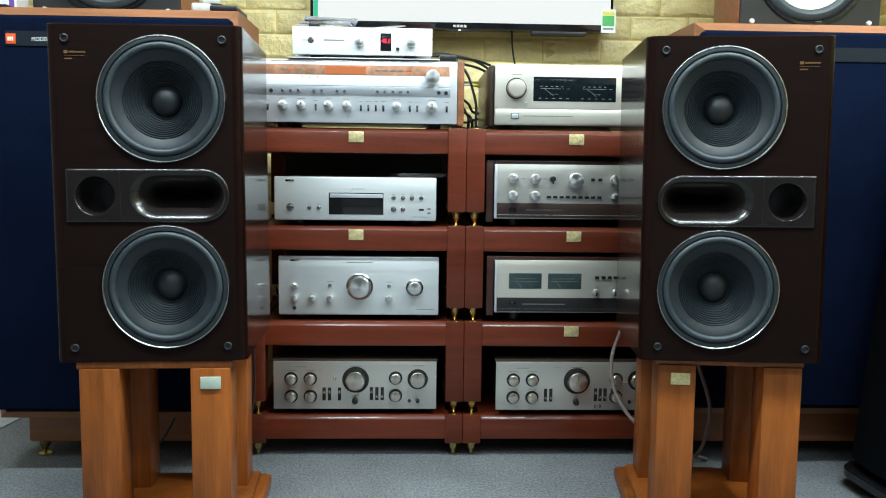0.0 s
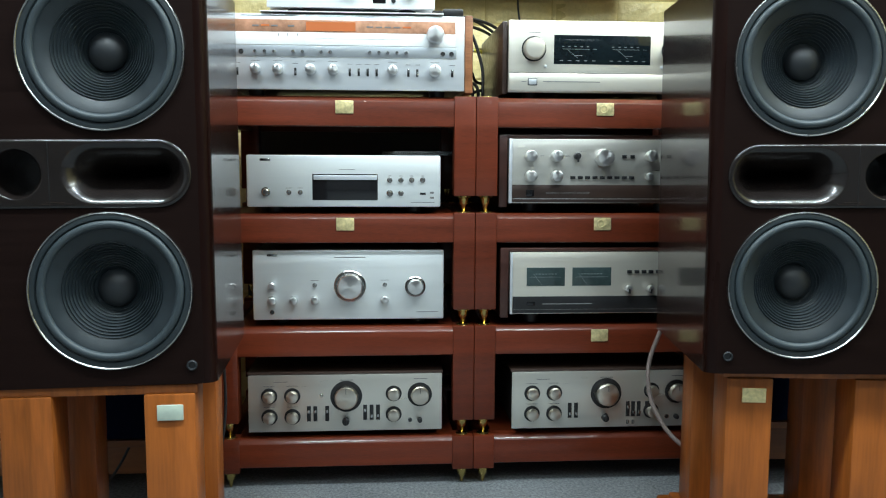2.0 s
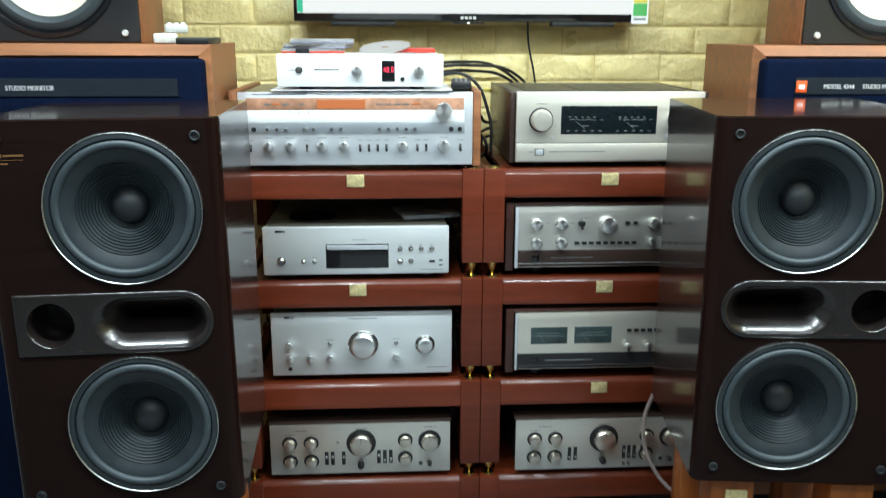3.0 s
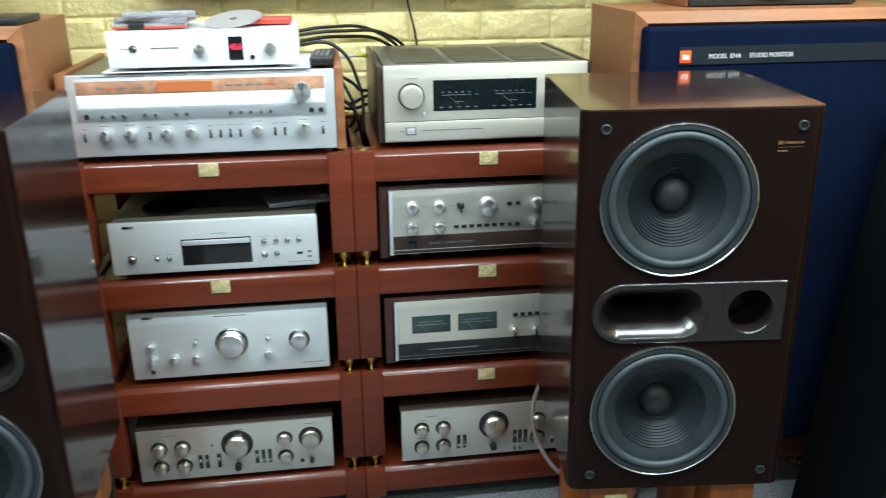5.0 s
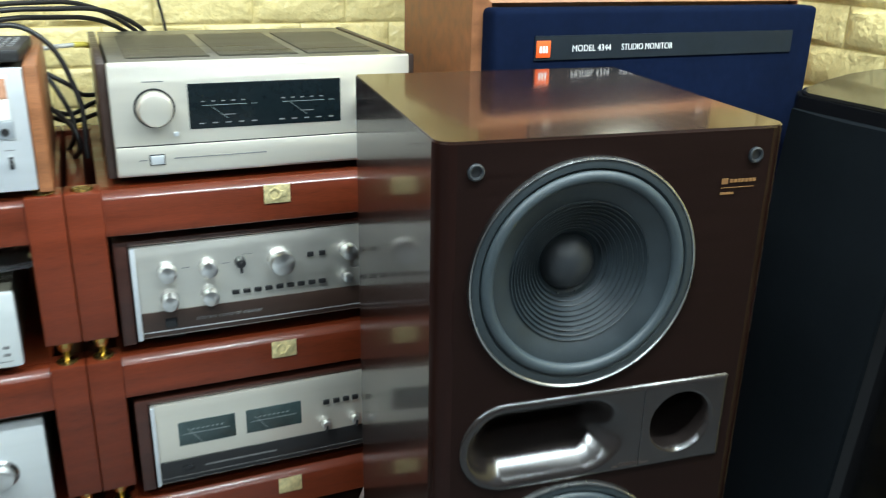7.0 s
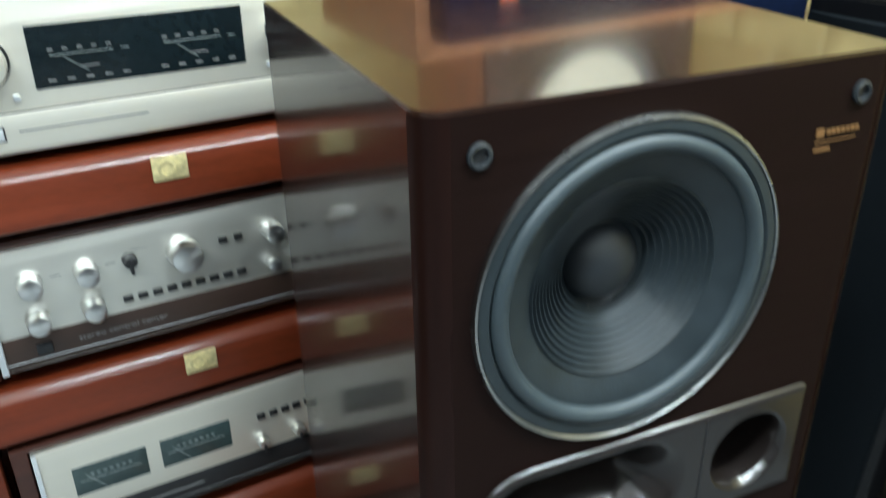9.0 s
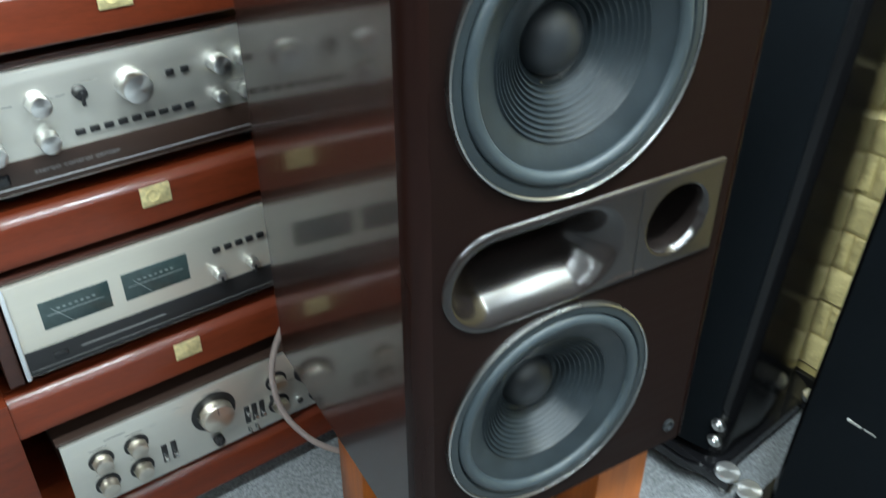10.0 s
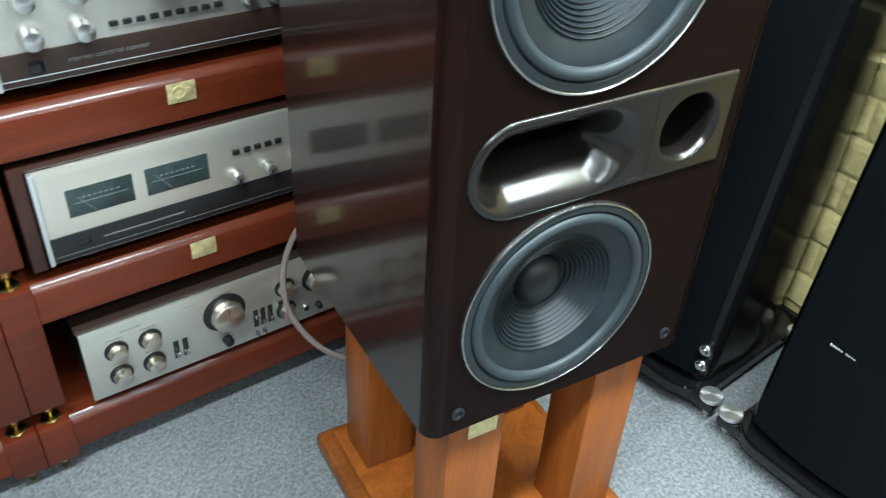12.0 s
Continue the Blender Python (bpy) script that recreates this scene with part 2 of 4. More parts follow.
def rounded(x0, x1, y0, y1, r, n=6):
    return arc(x1 - r, y0 + r, r, -90, 0, n) + arc(x1 - r, y1 - r, r, 0, 90, n) + arc(x0 + r, y1 - r, r, 90, 180, n) + arc(x0 + r, y0 + r, r, 180, 270, n)


def mesh_of(name, bm, material, smooth=True):
    data = bpy.data.meshes.new(name)
    bm.to_mesh(data)
    bm.free()
    data.materials.append(material)
    if smooth and len(data.polygons):
        data.polygons.foreach_set("use_smooth", [True] * len(data.polygons))
        data.set_sharp_from_angle(angle=radians(32))
    return data


def part(name, bm, material, parent, label="", at=None):
    ob = new(name, mesh_of(name, bm, material))
    ob.parent = parent
    if at is not None:
        ob.location = at
    return tagged(ob, label)


def thing(name, m, label, category, group="", kind=""):
    ob = new(name)
    ob.empty_display_size = 0.05
    ob.matrix_world = m
    return tagged(ob, label, category, group, kind)


def single(name, bm, material, m, label, category, group="", kind=""):
    ob = new(name, mesh_of(name, bm, material))
    ob.matrix_world = m
    return tagged(ob, label, category, group, kind)


def lettering(text, size, material, parent, x, y, z, name="lettering", width=0.0):
    """Raised letters on a front that faces -y."""
    cu = bpy.data.curves.new(name, "FONT")
    cu.body, cu.size, cu.extrude = text, size, 0.0003
    tmp = new(name, cu)
    data = bpy.data.meshes.new_from_object(tmp.evaluated_get(bpy.context.evaluated_depsgraph_get()))
    bpy.data.objects.remove(tmp)
    data.materials.clear()
    data.materials.append(material)
    ob = new(name, data)
    ob.parent = parent
    stretch = width / max(1e-6, max(v.co.x for v in data.vertices)) if width else 1.0
    ob.matrix_basis = pose(x, y, z, 90, 0, 0) @ Matrix.Diagonal((stretch, 1, 1, 1))
    return ob


def tube(name, points, radius, material, parent=None, res=4):
    """A round cable through the points, as a mesh."""
    cu = bpy.data.curves.new(name, "CURVE")
    cu.dimensions, cu.bevel_depth, cu.bevel_resolution, cu.resolution_u = "3D", radius, 3, 10
    sp = cu.splines.new("BEZIER")
    sp.bezier_points.add(len(points) - 1)
    for bp_, co in zip(sp.bezier_points, points):
        bp_.co, bp_.handle_left_type, bp_.handle_right_type = co, "AUTO", "AUTO"
    tmp = new(name, cu)
    data = bpy.data.meshes.new_from_object(tmp.evaluated_get(bpy.context.evaluated_depsgraph_get()))
    bpy.data.objects.remove(tmp)
    data.materials.clear()
    data.materials.append(material)
    data.polygons.foreach_set("use_smooth", [True] * len(data.polygons))
    ob = new(name, data)
    if parent is not None:
        ob.parent = parent
    return ob


# ---- the room ----
X0, X1, Y0, Y1, TOP = -2.4, 1.50, -3.2, 2.95, 2.8
single("floor", box(X0, X1, Y0, Y1, -0.08, 0.0), carpet, Matrix(), "grey short-pile showroom carpet", "floor", kind="structure")
single("ceiling", box(X0, X1, Y0, Y1, TOP, TOP + 0.1), plaster, Matrix(), "plain white plaster ceiling", "ceiling", kind="structure")
wall_north = single("wall_north", box(X0, X1 + 0.15, Y1, Y1 + 0.15, -0.08, TOP + 0.1), wall_joint, Matrix(), "ochre wall clad in foam bricks", "wall", kind="structure")
wall_east = single("wall_east", box(X1, X1 + 0.15, 0.9, Y1, -0.08, TOP + 0.1), wall_joint, Matrix(), "ochre side wall clad in foam bricks", "wall", kind="structure")
single("wall_east_rest", box(X1, X1 + 0.15, Y0, 0.9, -0.08, TOP + 0.1), dark_room, Matrix(), "plain grey side wall", "wall", kind="structure")
single("wall_west", box(X0 - 0.15, X0, Y0, Y1 + 0.15, -0.08, TOP + 0.1), dark_room, Matrix(), "plain grey side wall", "wall", kind="structure")
single("wall_south", box(X0 - 0.15, X1 + 0.15, Y0 - 0.15, Y0, -0.08, TOP + 0.1), dark_room, Matrix(), "plain grey wall at the back of the room", "wall", kind="structure")

single("baseboard", box(X1 - 0.013, X1 + 0.001, 0.9, Y1, 0.0, 0.043, 0.002), black_board, Matrix(), "dark narrow skirting along the brick wall", "baseboard", kind="structure")


# ---- floor-standing studio monitors in blue cloth ----
def studio_monitor(x0, y_front, z0=0.145):
    w, d, h = 0.635, 0.31, 1.062
    t = thing("studio_monitor", pose(x0, y_front, z0), "walnut floor monitor with a dark blue cloth grille", "loudspeaker", "pair of studio monitors")
    # Cabinet with bevelled front lips round a recessed front.
    bm = bmesh.new()
    lip = 0.022
    outer = [(0, 0), (w, 0), (w, h), (0, h)]
    inner = [(lip, lip), (w - lip, lip), (w - lip, h - lip), (lip, h - lip)]
    vo = [bm.verts.new((x, 0.02, z)) for x, z in outer]
    vi = [bm.verts.new((x, 0.0, z)) for x, z in inner]
    vr = [bm.verts.new((x, 0.02, z)) for x, z in inner]
    vb = [bm.verts.new((x, d, z)) for x, z in outer]
    for i in range(4):
        j = (i + 1) % 4
        bm.faces.new((vo[i], vo[j], vi[j], vi[i]))
        bm.faces.new((vi[i], vi[j], vr[j], vr[i]))
        bm.faces.new((vo[j], vo[i], vb[i], vb[j]))
    bm.faces.new(vr), bm.faces.new(vb)
    bmesh.ops.recalc_face_normals(bm, faces=bm.faces)
    part("cabinet", bm, walnut, t)
    g = part("grille", box(0.008, w - 0.008, -0.038, 0.006, 0.036, h - lip - 0.006, 0.009, 3), blue_cloth, t, "dark blue cloth grille")
    part("badge_strip", box(0.077, 0.575, -0.0405, -0.0375, h - 0.103, h - 0.067), strip_grey, g, "dark grey badge strip")
    part("badge", box(0.079, 0.103, -0.0425, -0.039, h - 0.099, h - 0.074, 0.001), orange_logo, g, "small orange square badge")
    for k in range(3):
        part("badge_mark", box(0.084 + 0.005 * k, 0.0875 + 0.005 * k, -0.0432, -0.0424, h - 0.092, h - 0.082), paper, g)
    lettering("MODEL 4344", 0.0135, ink_light, g, 0.141, -0.0407, h - 0.091, width=0.070)
    lettering("STUDIO MONITOR", 0.0135, ink_light, g, 0.230, -0.0407, h - 0.091, width=0.097)
    return t


def monitor_plinth(x0, y_front):
    t = thing("monitor_plinth", pose(x0, y_front, 0), "low walnut plinth on brass feet under a monitor", "plinth", "monitor plinths")
    part("frame", box(0.026, 0.609, 0.0, 0.24, 0.046, 0.144, 0.006), walnut, t)
    for x in (0.055, 0.58):
        for y in (0.035, 0.205):
            part("foot", lathe([(0, 0.046), (0.018, 0.046), (0.016, 0.03), (0.006, 0.012), (0.004, 0.003), (0.018, 0.003), (0.018, 0), (0, 0)], 20, pose(0, 0, 0, 90) @ Matrix.Diagonal((1, 1, 1, 1))), brass, t, "turned brass foot", at=(x, y, 0))
    return t


def white_cone_speaker(cx, y_front, z0, width=0.40):
    t = thing("white_cone_speaker", pose(cx, y_front, z0), "wooden loudspeaker with a black baffle and cream cone", "loudspeaker", "pair of white cone speakers")
    h, r = 0.66, 0.148
    part("cabinet", box(-width / 2, width / 2, 0.012, 0.205, 0, h, 0.003), walnut, t)
    # Black baffle with a round opening.
    bm = bmesh.new()
    edges = []
    cz = 0.172
    out = [bm.verts.new((x, 0, z)) for x, z in ((-width / 2 + 0.004, 0.004), (width / 2 - 0.004, 0.004), (width / 2 - 0.004, h - 0.004), (-width / 2 + 0.004, h - 0.004))]
    hole = [bm.verts.new((r * math.cos(2 * math.pi * i / 48), 0, cz + r * math.sin(2 * math.pi * i / 48))) for i in range(48)]
    for loop in (out, hole):
        edges += [bm.edges.new((loop[i], loop[(i + 1) % len(loop)])) for i in range(len(loop))]
    bmesh.ops.triangle_fill(bm, use_beauty=True, edges=edges)
    ext = bmesh.ops.extrude_face_region(bm, geom=list(bm.faces))["geom"]
    bmesh.ops.translate(bm, verts=[v for v in ext if isinstance(v, bmesh.types.BMVert)], vec=(0, 0.011, 0))
    bmesh.ops.recalc_face_normals(bm, faces=bm.faces)
    part("baffle", bm, black_plastic, t, "matt black front baffle")
    wf = part("woofer", lathe([(r + 0.012, -0.004), (r + 0.012, 0), (r - 0.001, 0.0), (r - 0.004, 0.010), (r - 0.006, 0.0105), (r + 0.004, -0.005), (r + 0.012, -0.004)], 56), black_gloss, t, "black woofer frame", at=(0, 0, cz))
    part("surround", lathe([(r - 0.004, 0.006), (r - 0.012, 0.0), (r - 0.02, -0.001), (r - 0.03, 0.004), (r - 0.034, 0.010)], 56), rubber, wf)
    part("cone", lathe([(r - 0.034, 0.0085), (0.09, 0.0100), (0.06, 0.0110), (0.0, 0.0115)], 56), cone_white, wf, "cream paper cone")
    for x in (-width / 2 + 0.035, width / 2 - 0.035):
        for z in (0.022, 0.35, h - 0.022):
            part("grille_peg", lathe([(0, -0.008), (0.006, -0.007), (0.0075, -0.003), (0.0075, 0.002)], 16), grey_light, t, "white grille peg", at=(x, 0, z))
    return t


JR, JL = 0.706, -1.118
studio_monitor(JR, 2.285)
studio_monitor(JL, 2.242)
monitor_plinth(JR, 2.36)
monitor_plinth(JL, 2.36)
white_cone_speaker(1.062, 2.40, 1.207)
white_cone_speaker(-0.868, 2.42, 1.207)


# ---- two-way loudspeakers with twin woofers ----
def woofer(parent, x, z, y=-0.001):
    R = 0.1285
    f = part("woofer", lathe([(R - 0.004, 0.004), (R - 0.0035, -0.0025), (R - 0.0055, -0.0034), (R - 0.0115, -0.0034), (R - 0.0135, -0.001), (R - 0.0145, 0.010)], 96), gasket, parent, "woofer with ribbed dark cone", at=(x, y, z))
    part("trim_ring", lathe([(R - 0.0036, 0.003), (R - 0.0036, -0.0036), (R - 0.0027, -0.0046), (R - 0.0011, -0.0040), (R, -0.001), (R, 0.003)], 96), ring_steel, f, "thin chrome trim ring")
    prof = []
    for i in range(15):
        a = math.pi * i / 14
        prof.append((R - 0.0208 + 0.0068 * math.cos(a), 0.0005 - 0.0072 * math.sin(a)))
    part("surround", lathe(prof, 96), rubber, f, "rolled rubber surround")
    # A nearly straight cone, smooth outside and corrugated towards the middle.
    prof = []
    r_out, r_in, depth = R - 0.0273, 0.030, 0.046
    n = 240
    for i in range(n + 1):
        u = i / n
        r = r_out + (r_in - r_out) * u
        d = 0.0005 + depth * u ** 1.3
        if 0.30 < u < 0.92:
            ph = (u - 0.30) / 0.62 * 10
            d -= 0.0030 * (0.5 - 0.5 * math.cos(2 * math.pi * ph)) ** 1.5
        prof.append((r, d))
    part("cone", lathe(prof, 96), cone_paper, f, "dark pulp cone with concentric ribs")
    cap = [(0.0318 * math.cos(radians(a)), 0.047 - 0.024 * math.sin(radians(a))) for a in range(0, 90, 8)] + [(0, 0.023)]
    part("dust_cap", lathe(cap, 48), dust, f)
    for dx in (-0.011, 0.011):
        part("rivet", lathe([(0, -0.0012), (0.0018, -0.0008), (0.0022, 0.002)], 12), ring_steel, f, at=(dx, 0.0405, -0.036))
    return f


def sstep(a, b, v):
    u = min(1.0, max(0.0, (v - a) / (b - a)))
    return u * u * (3 - 2 * u)


def horn_panel(parent, z0, side):
    """The moulded panel: a flared slot and a round port, rounded at the inner end."""
    xl, xr, hh = -0.165, 0.163, 0.0555
    bm = bmesh.new()
    nu, nv = 240, 92
    grid = []
    for j in range(nv + 1):
        zz = -hh + 2 * hh * j / nv
        rr = hh
        left = xl + rr - math.sqrt(max(0.0, rr * rr - zz * zz))
        rc = 0.008
        k = max(0.0, abs(zz) - (hh - rc))
        right = xr - (rc - math.sqrt(max(0.0, rc * rc - k * k)))
        row = []
        for i in range(nu + 1):
            u = i / nu
            x = left + (right - left) * u
            d = 0.0
            # flared mouth that steepens into a deep throat
            m = math.hypot(max(0.0, abs(x + 0.064) - 0.046) * (1.0 if x < -0.064 else 0.86), zz * 0.98) / 0.0475
            if m < 1:
                d += 0.076 * (1 - m) ** 1.45 + 0.025 * sstep(0.30, 0.08, m)
            # port
            dp = math.hypot(x - 0.1045, zz)
            if dp < 0.0405:
                d += 0.009 * sstep(0.0405, 0.034, dp) + 0.075 * sstep(0.0352, 0.0315, dp)
            # rounded rim
            e = min(hh - abs(zz), xr - x, (rr - math.hypot(min(0.0, x - (xl + rr)), zz) if x < xl + rr else 1))
            rim = 0.006 * (1 - math.sqrt(max(0.0, 1 - (1 - min(1.0, max(0.0, e) / 0.006)) ** 2)))
            row.append(bm.verts.new((side * x, -0.004 + d + rim, zz)))
        grid.append(row)
    for j in range(nv):
        for i in range(nu):
            q = (grid[j][i], grid[j][i + 1], grid[j + 1][i + 1], grid[j + 1][i])
            bm.faces.new(q if side > 0 else q[::-1])
    return part("horn_panel", bm, horn_plastic, parent, "moulded dark horn and port panel", at=(0, 0, z0))


def twin_woofer_speaker(m, side, label):
    """side: +1 has its port and badge on the right."""
    w, h, d, r = 0.386, 0.685, 0.405, 0.020
    t = thing("twin_woofer_speaker", m, label, "loudspeaker", "pair of twin woofer speakers")
    # Body: rounded upright front edges, open at the front.
    plan = arc(w / 2 - r, r, r, -90, 0, 6) + [(w / 2, d - 0.004), (w / 2 - 0.004, d), (-w / 2 + 0.004, d), (-w / 2, d - 0.004)] + arc(-w / 2 + r, r, r, 180, 270, 6)
    bm = bmesh.new()
    lo = [bm.verts.new((x, y, 0)) for x, y in plan]
    hi = [bm.verts.new((x, y, h)) for x, y in plan]
    n = len(plan)
    for i in range(6, n - 7):
        bm.faces.new((lo[i], lo[i + 1], hi[i + 1], hi[i]))
    bm.faces.new(lo[::-1])
    bmesh.ops.recalc_face_normals(bm, faces=bm.faces)
    for side_arc in (plan[:7], plan[-7:]):
        eb = bmesh.new()
        el = [eb.verts.new((x, y, 0)) for x, y in side_arc]
        eh = [eb.verts.new((x, y, h)) for x, y in side_arc]
        for i in range(6):
            eb.faces.new((el[i], el[i + 1], eh[i + 1], eh[i]))
        part("rounded_edge", eb, edge_satin, t, "satin rounded front edge")
    part("cabinet", bm, lacquer, t, "glossy dark brown lacquered cabinet")
    part("top_panel", column([(x, y + 0.0005) for x, y in plan], h - 0.002, h + 0.003, bevel=0.0012), lacquer_top, t, "glossy lacquered top")
    # Baffle with two round openings and one for the horn.
    bm = bmesh.new()
    edges = []
    e = w / 2 - r
    loops = [[(-e, 0), (e, 0), (e, h), (-e, h)]]
    ox = -0.032 * side
    for cz in (0.156, 0.539):
        loops.append([(ox + 0.1265 * math.cos(2 * math.pi * i / 64), cz + 0.1265 * math.sin(2 * math.pi * i / 64)) for i in range(64)])
    ho = [(0.159, -0.051), (0.159, 0.051)] + arc(-0.1095, 0, 0.051, 90, 270, 16)
    loops.append([(side * x, 0.344 + z) for x, z in ho])
    for lp in loops:
        vs = [bm.verts.new((x, 0.0, z)) for x, z in lp]
        edges += [bm.edges.new((vs[i], vs[(i + 1) % len(vs)])) for i in range(len(vs))]
    bmesh.ops.triangle_fill(bm, use_beauty=True, edges=edges)
    part("baffle", bm, baffle_wood, t, "dark brown wood-grain front baffle")
    for cz in (0.156, 0.539):
        woofer(t, ox, cz)
    horn_panel(t, 0.344, side)
    part("horn_seam", box(-0.0004, 0.0004, -0.0045, -0.0038, -0.05, 0.05), black_plastic, t, at=(0.054 * side, 0, 0.344))
    part("horn_print", box(-0.024, 0.024, -0.0045, -0.0039, -0.0475, -0.0469), brown_panel, t, at=(0.044 * side, 0, 0.344))
    part("horn_print", box(-0.015, 0.014, -0.0045, -0.0039, -0.0448, -0.0443), brown_panel, t, at=(0.044 * side, 0, 0.344))
    for x in (-0.1545, 0.1545):
        for z in (0.031, h - 0.027):
            s = part("grille_socket", lathe([(0.0086, 0.0005), (0.0086, -0.0026), (0.0070, -0.0036), (0.0053, -0.003), (0.0050, 0.0005)], 24), dust, t, "round rubber grille socket", at=(x, 0, z))
            part("socket_hole", lathe([(0.0054, -0.0008), (0, -0.0008)], 16), black_plastic, s)
    bx = 0.118 if side > 0 else -0.156
    part("badge", box(0, 0.0075, -0.0009, 0.0002, 0.0, 0.006), ink_gold, t, at=(bx, 0, h - 0.057))
    for k in range(7):
        part("badge_letter", box(0.010 + 0.0046 * k, 0.0136 + 0.0046 * k, -0.0008, 0.0002, 0.0012, 0.0046), ink_gold, t, at=(bx, 0, h - 0.057))
    part("badge_line", box(0, 0.040, -0.0007, 0.0002, -0.0046, -0.0040), ink_gold, t, at=(bx, 0, h - 0.057))
    part("badge_line", box(0, 0.016, -0.0007, 0.0002, -0.0115, -0.0092), ink_gold, t, at=(bx, 0, h - 0.057))
    return t


SP_R = pose(0.6485, 1.799, 0.4115, 0, -0.5, -6.5)
SP_L = pose(-0.5725, 1.785, 0.4115, -0.7, -0.5, 2.6)
twin_woofer_speaker(SP_R, 1, "dark brown twin-woofer speaker on a wooden stand")
twin_woofer_speaker(SP_L, -1, "dark brown twin-woofer speaker on a wooden stand")


def speaker_stand(m, plate_x, plate_material, plate_label):
    t = thing("speaker_stand", m, "orange teak speaker stand with four thick posts", "stand", "speaker stands")
    b = box(-0.196, 0.196, -0.01, 0.385, 0.0, 0.036, 0.010, 3)
    part("base", b, teak, t)
    part("base_step", box(-0.172, 0.172, 0.014, 0.361, 0.034, 0.05, 0.004), teak, t)
    for x in (-0.154, 0.072):
        for y in (0.03, 0.262):
            part("post", box(0, 0.082, 0, 0.082, 0.048, 0.3955, 0.003), teak, t, at=(x, y, 0))
    part("top_board", box(-0.160, 0.158, 0.034, 0.350, 0.395, 0.4105, 0.002), teak, t)
    part("name_plate", box(plate_x - 0.021, plate_x + 0.021, 0.0265, 0.0305, 0.352, 0.378, 0.001), plate_material, t, plate_label)
    return t


speaker_stand(pose(0.656, 1.795, 0, 0, 0, -6.5), -0.106, brass_plate, "stamped brass name plate")
speaker_stand(pose(-0.568, 1.757, 0, 0, 0, 2.6), 0.114, plate_pale, "pale metal name plate")


# ---- stacked rack shelves ----
def spike(parent, x, y, z, h=0.04):
    k = h / 0.04
    return part("spike_foot", lathe([(0, 0.040 * k), (0.0165, 0.040 * k), (0.0165, 0.036 * k), (0.0125, 0.034 * k), (0.0105, 0.022 * k), (0.0065, 0.017 * k), (0.0035, 0.002 * k), (0, 0.0)], 20, pose(0, 0, 0, 90)), brass, parent, "turned brass spike foot", at=(x, y, z))


def rack_shelf(x0, z_top, short, plate):
    w, d, pw = 0.602, 0.48, 0.050
    leg = 0.082 if short else 0.228
    t = thing("rack_shelf", pose(x0, 2.362, z_top - leg - 0.04), "red-brown cherry rack shelf on brass spike feet", "rack shelf", "stacked rack shelves")
    zt = leg + 0.04
    for x in (0, w - pw):
        for y in (0, d - pw):
            p = part("post", box(0, pw, 0, pw, 0.04, zt, 0.0022), cherry, t, at=(x, y, 0))
            part("brass_cap", lathe([(0.0, -0.0012), (0.009, -0.0012), (0.013, -0.0024), (0.0155, -0.0012), (0.016, 0.0005)], 28, pose(0, 0, 0, -90)), brass, p, "round brass cap", at=(pw / 2, pw / 2, zt))
            spike(p, pw / 2, pw / 2, 0)
    bm = bmesh.new()
    prof = [(0.004, zt - 0.068), (0.006, zt - 0.070), (0.03, zt - 0.070), (0.03, zt - 0.002), (0.0165, zt - 0.002), (0.0150, zt - 0.0026), (0.0046, zt - 0.0125), (0.004, zt - 0.014)]
    ends = [[bm.verts.new((x, y, z)) for y, z in prof] for x in (pw - 0.002, w - pw + 0.002)]
    bm.faces.new(ends[0]), bm.faces.new(ends[1][::-1])
    for i in range(len(prof)):
        j = (i + 1) % len(prof)
        bm.faces.new((ends[0][i], ends[1][i], ends[1][j], ends[0][j]))
    bmesh.ops.recalc_face_normals(bm, faces=bm.faces)
    part("front_rail", bm, cherry, t)
    part("back_rail", box(pw - 0.002, w - pw + 0.002, d - 0.03, d - 0.004, zt - 0.070, zt - 0.009, 0.003), cherry, t)
    for x in (0.004, w - 0.030):
        part("side_rail", box(x, x + 0.026, pw - 0.002, d - pw + 0.002, zt - 0.070, zt - 0.009, 0.003), cherry, t)
    # Board with a chamfered front edge.
    part("shelf_board", column(rounded(pw - 0.004, w - pw + 0.004, 0.031, d - 0.003, 0.004), zt - 0.014, zt - 0.002, bevel=0.001), cherry, t)
    if plate:
        q = part("name_plate", box(w / 2 - 0.0205, w / 2 + 0.0205, 0.0015, 0.0045, zt - 0.041, zt - 0.0115, 0.0012), brass_plate, t, "stamped brass name plate")
        if plate > 1:
            part("plate_emblem", lathe([(0.0065, 0), (0.0065, -0.001), (0.0085, -0.0016), (0.0105, -0.001), (0.0105, 0)], 20), brass_plate, q, at=(w / 2 - 0.004, 0.0015, zt - 0.026))
            part("plate_emblem", box(w / 2 + 0.003, w / 2 + 0.013, 0.0006, 0.0016, zt - 0.031, zt - 0.021, 0.0004), brass_plate, q)
    return t


RL, RR = -0.491, 0.111
TOPS = (0.923, 0.656, 0.389, 0.122)
for i, zt in enumerate(TOPS):
    rack_shelf(RL, zt, i == 3, (1, 1, 0, 0)[i])
    rack_shelf(RR + 0.001, zt, i == 3, (2, 2, 1, 0)[i])
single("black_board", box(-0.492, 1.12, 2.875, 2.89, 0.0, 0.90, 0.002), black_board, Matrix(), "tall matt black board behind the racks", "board")


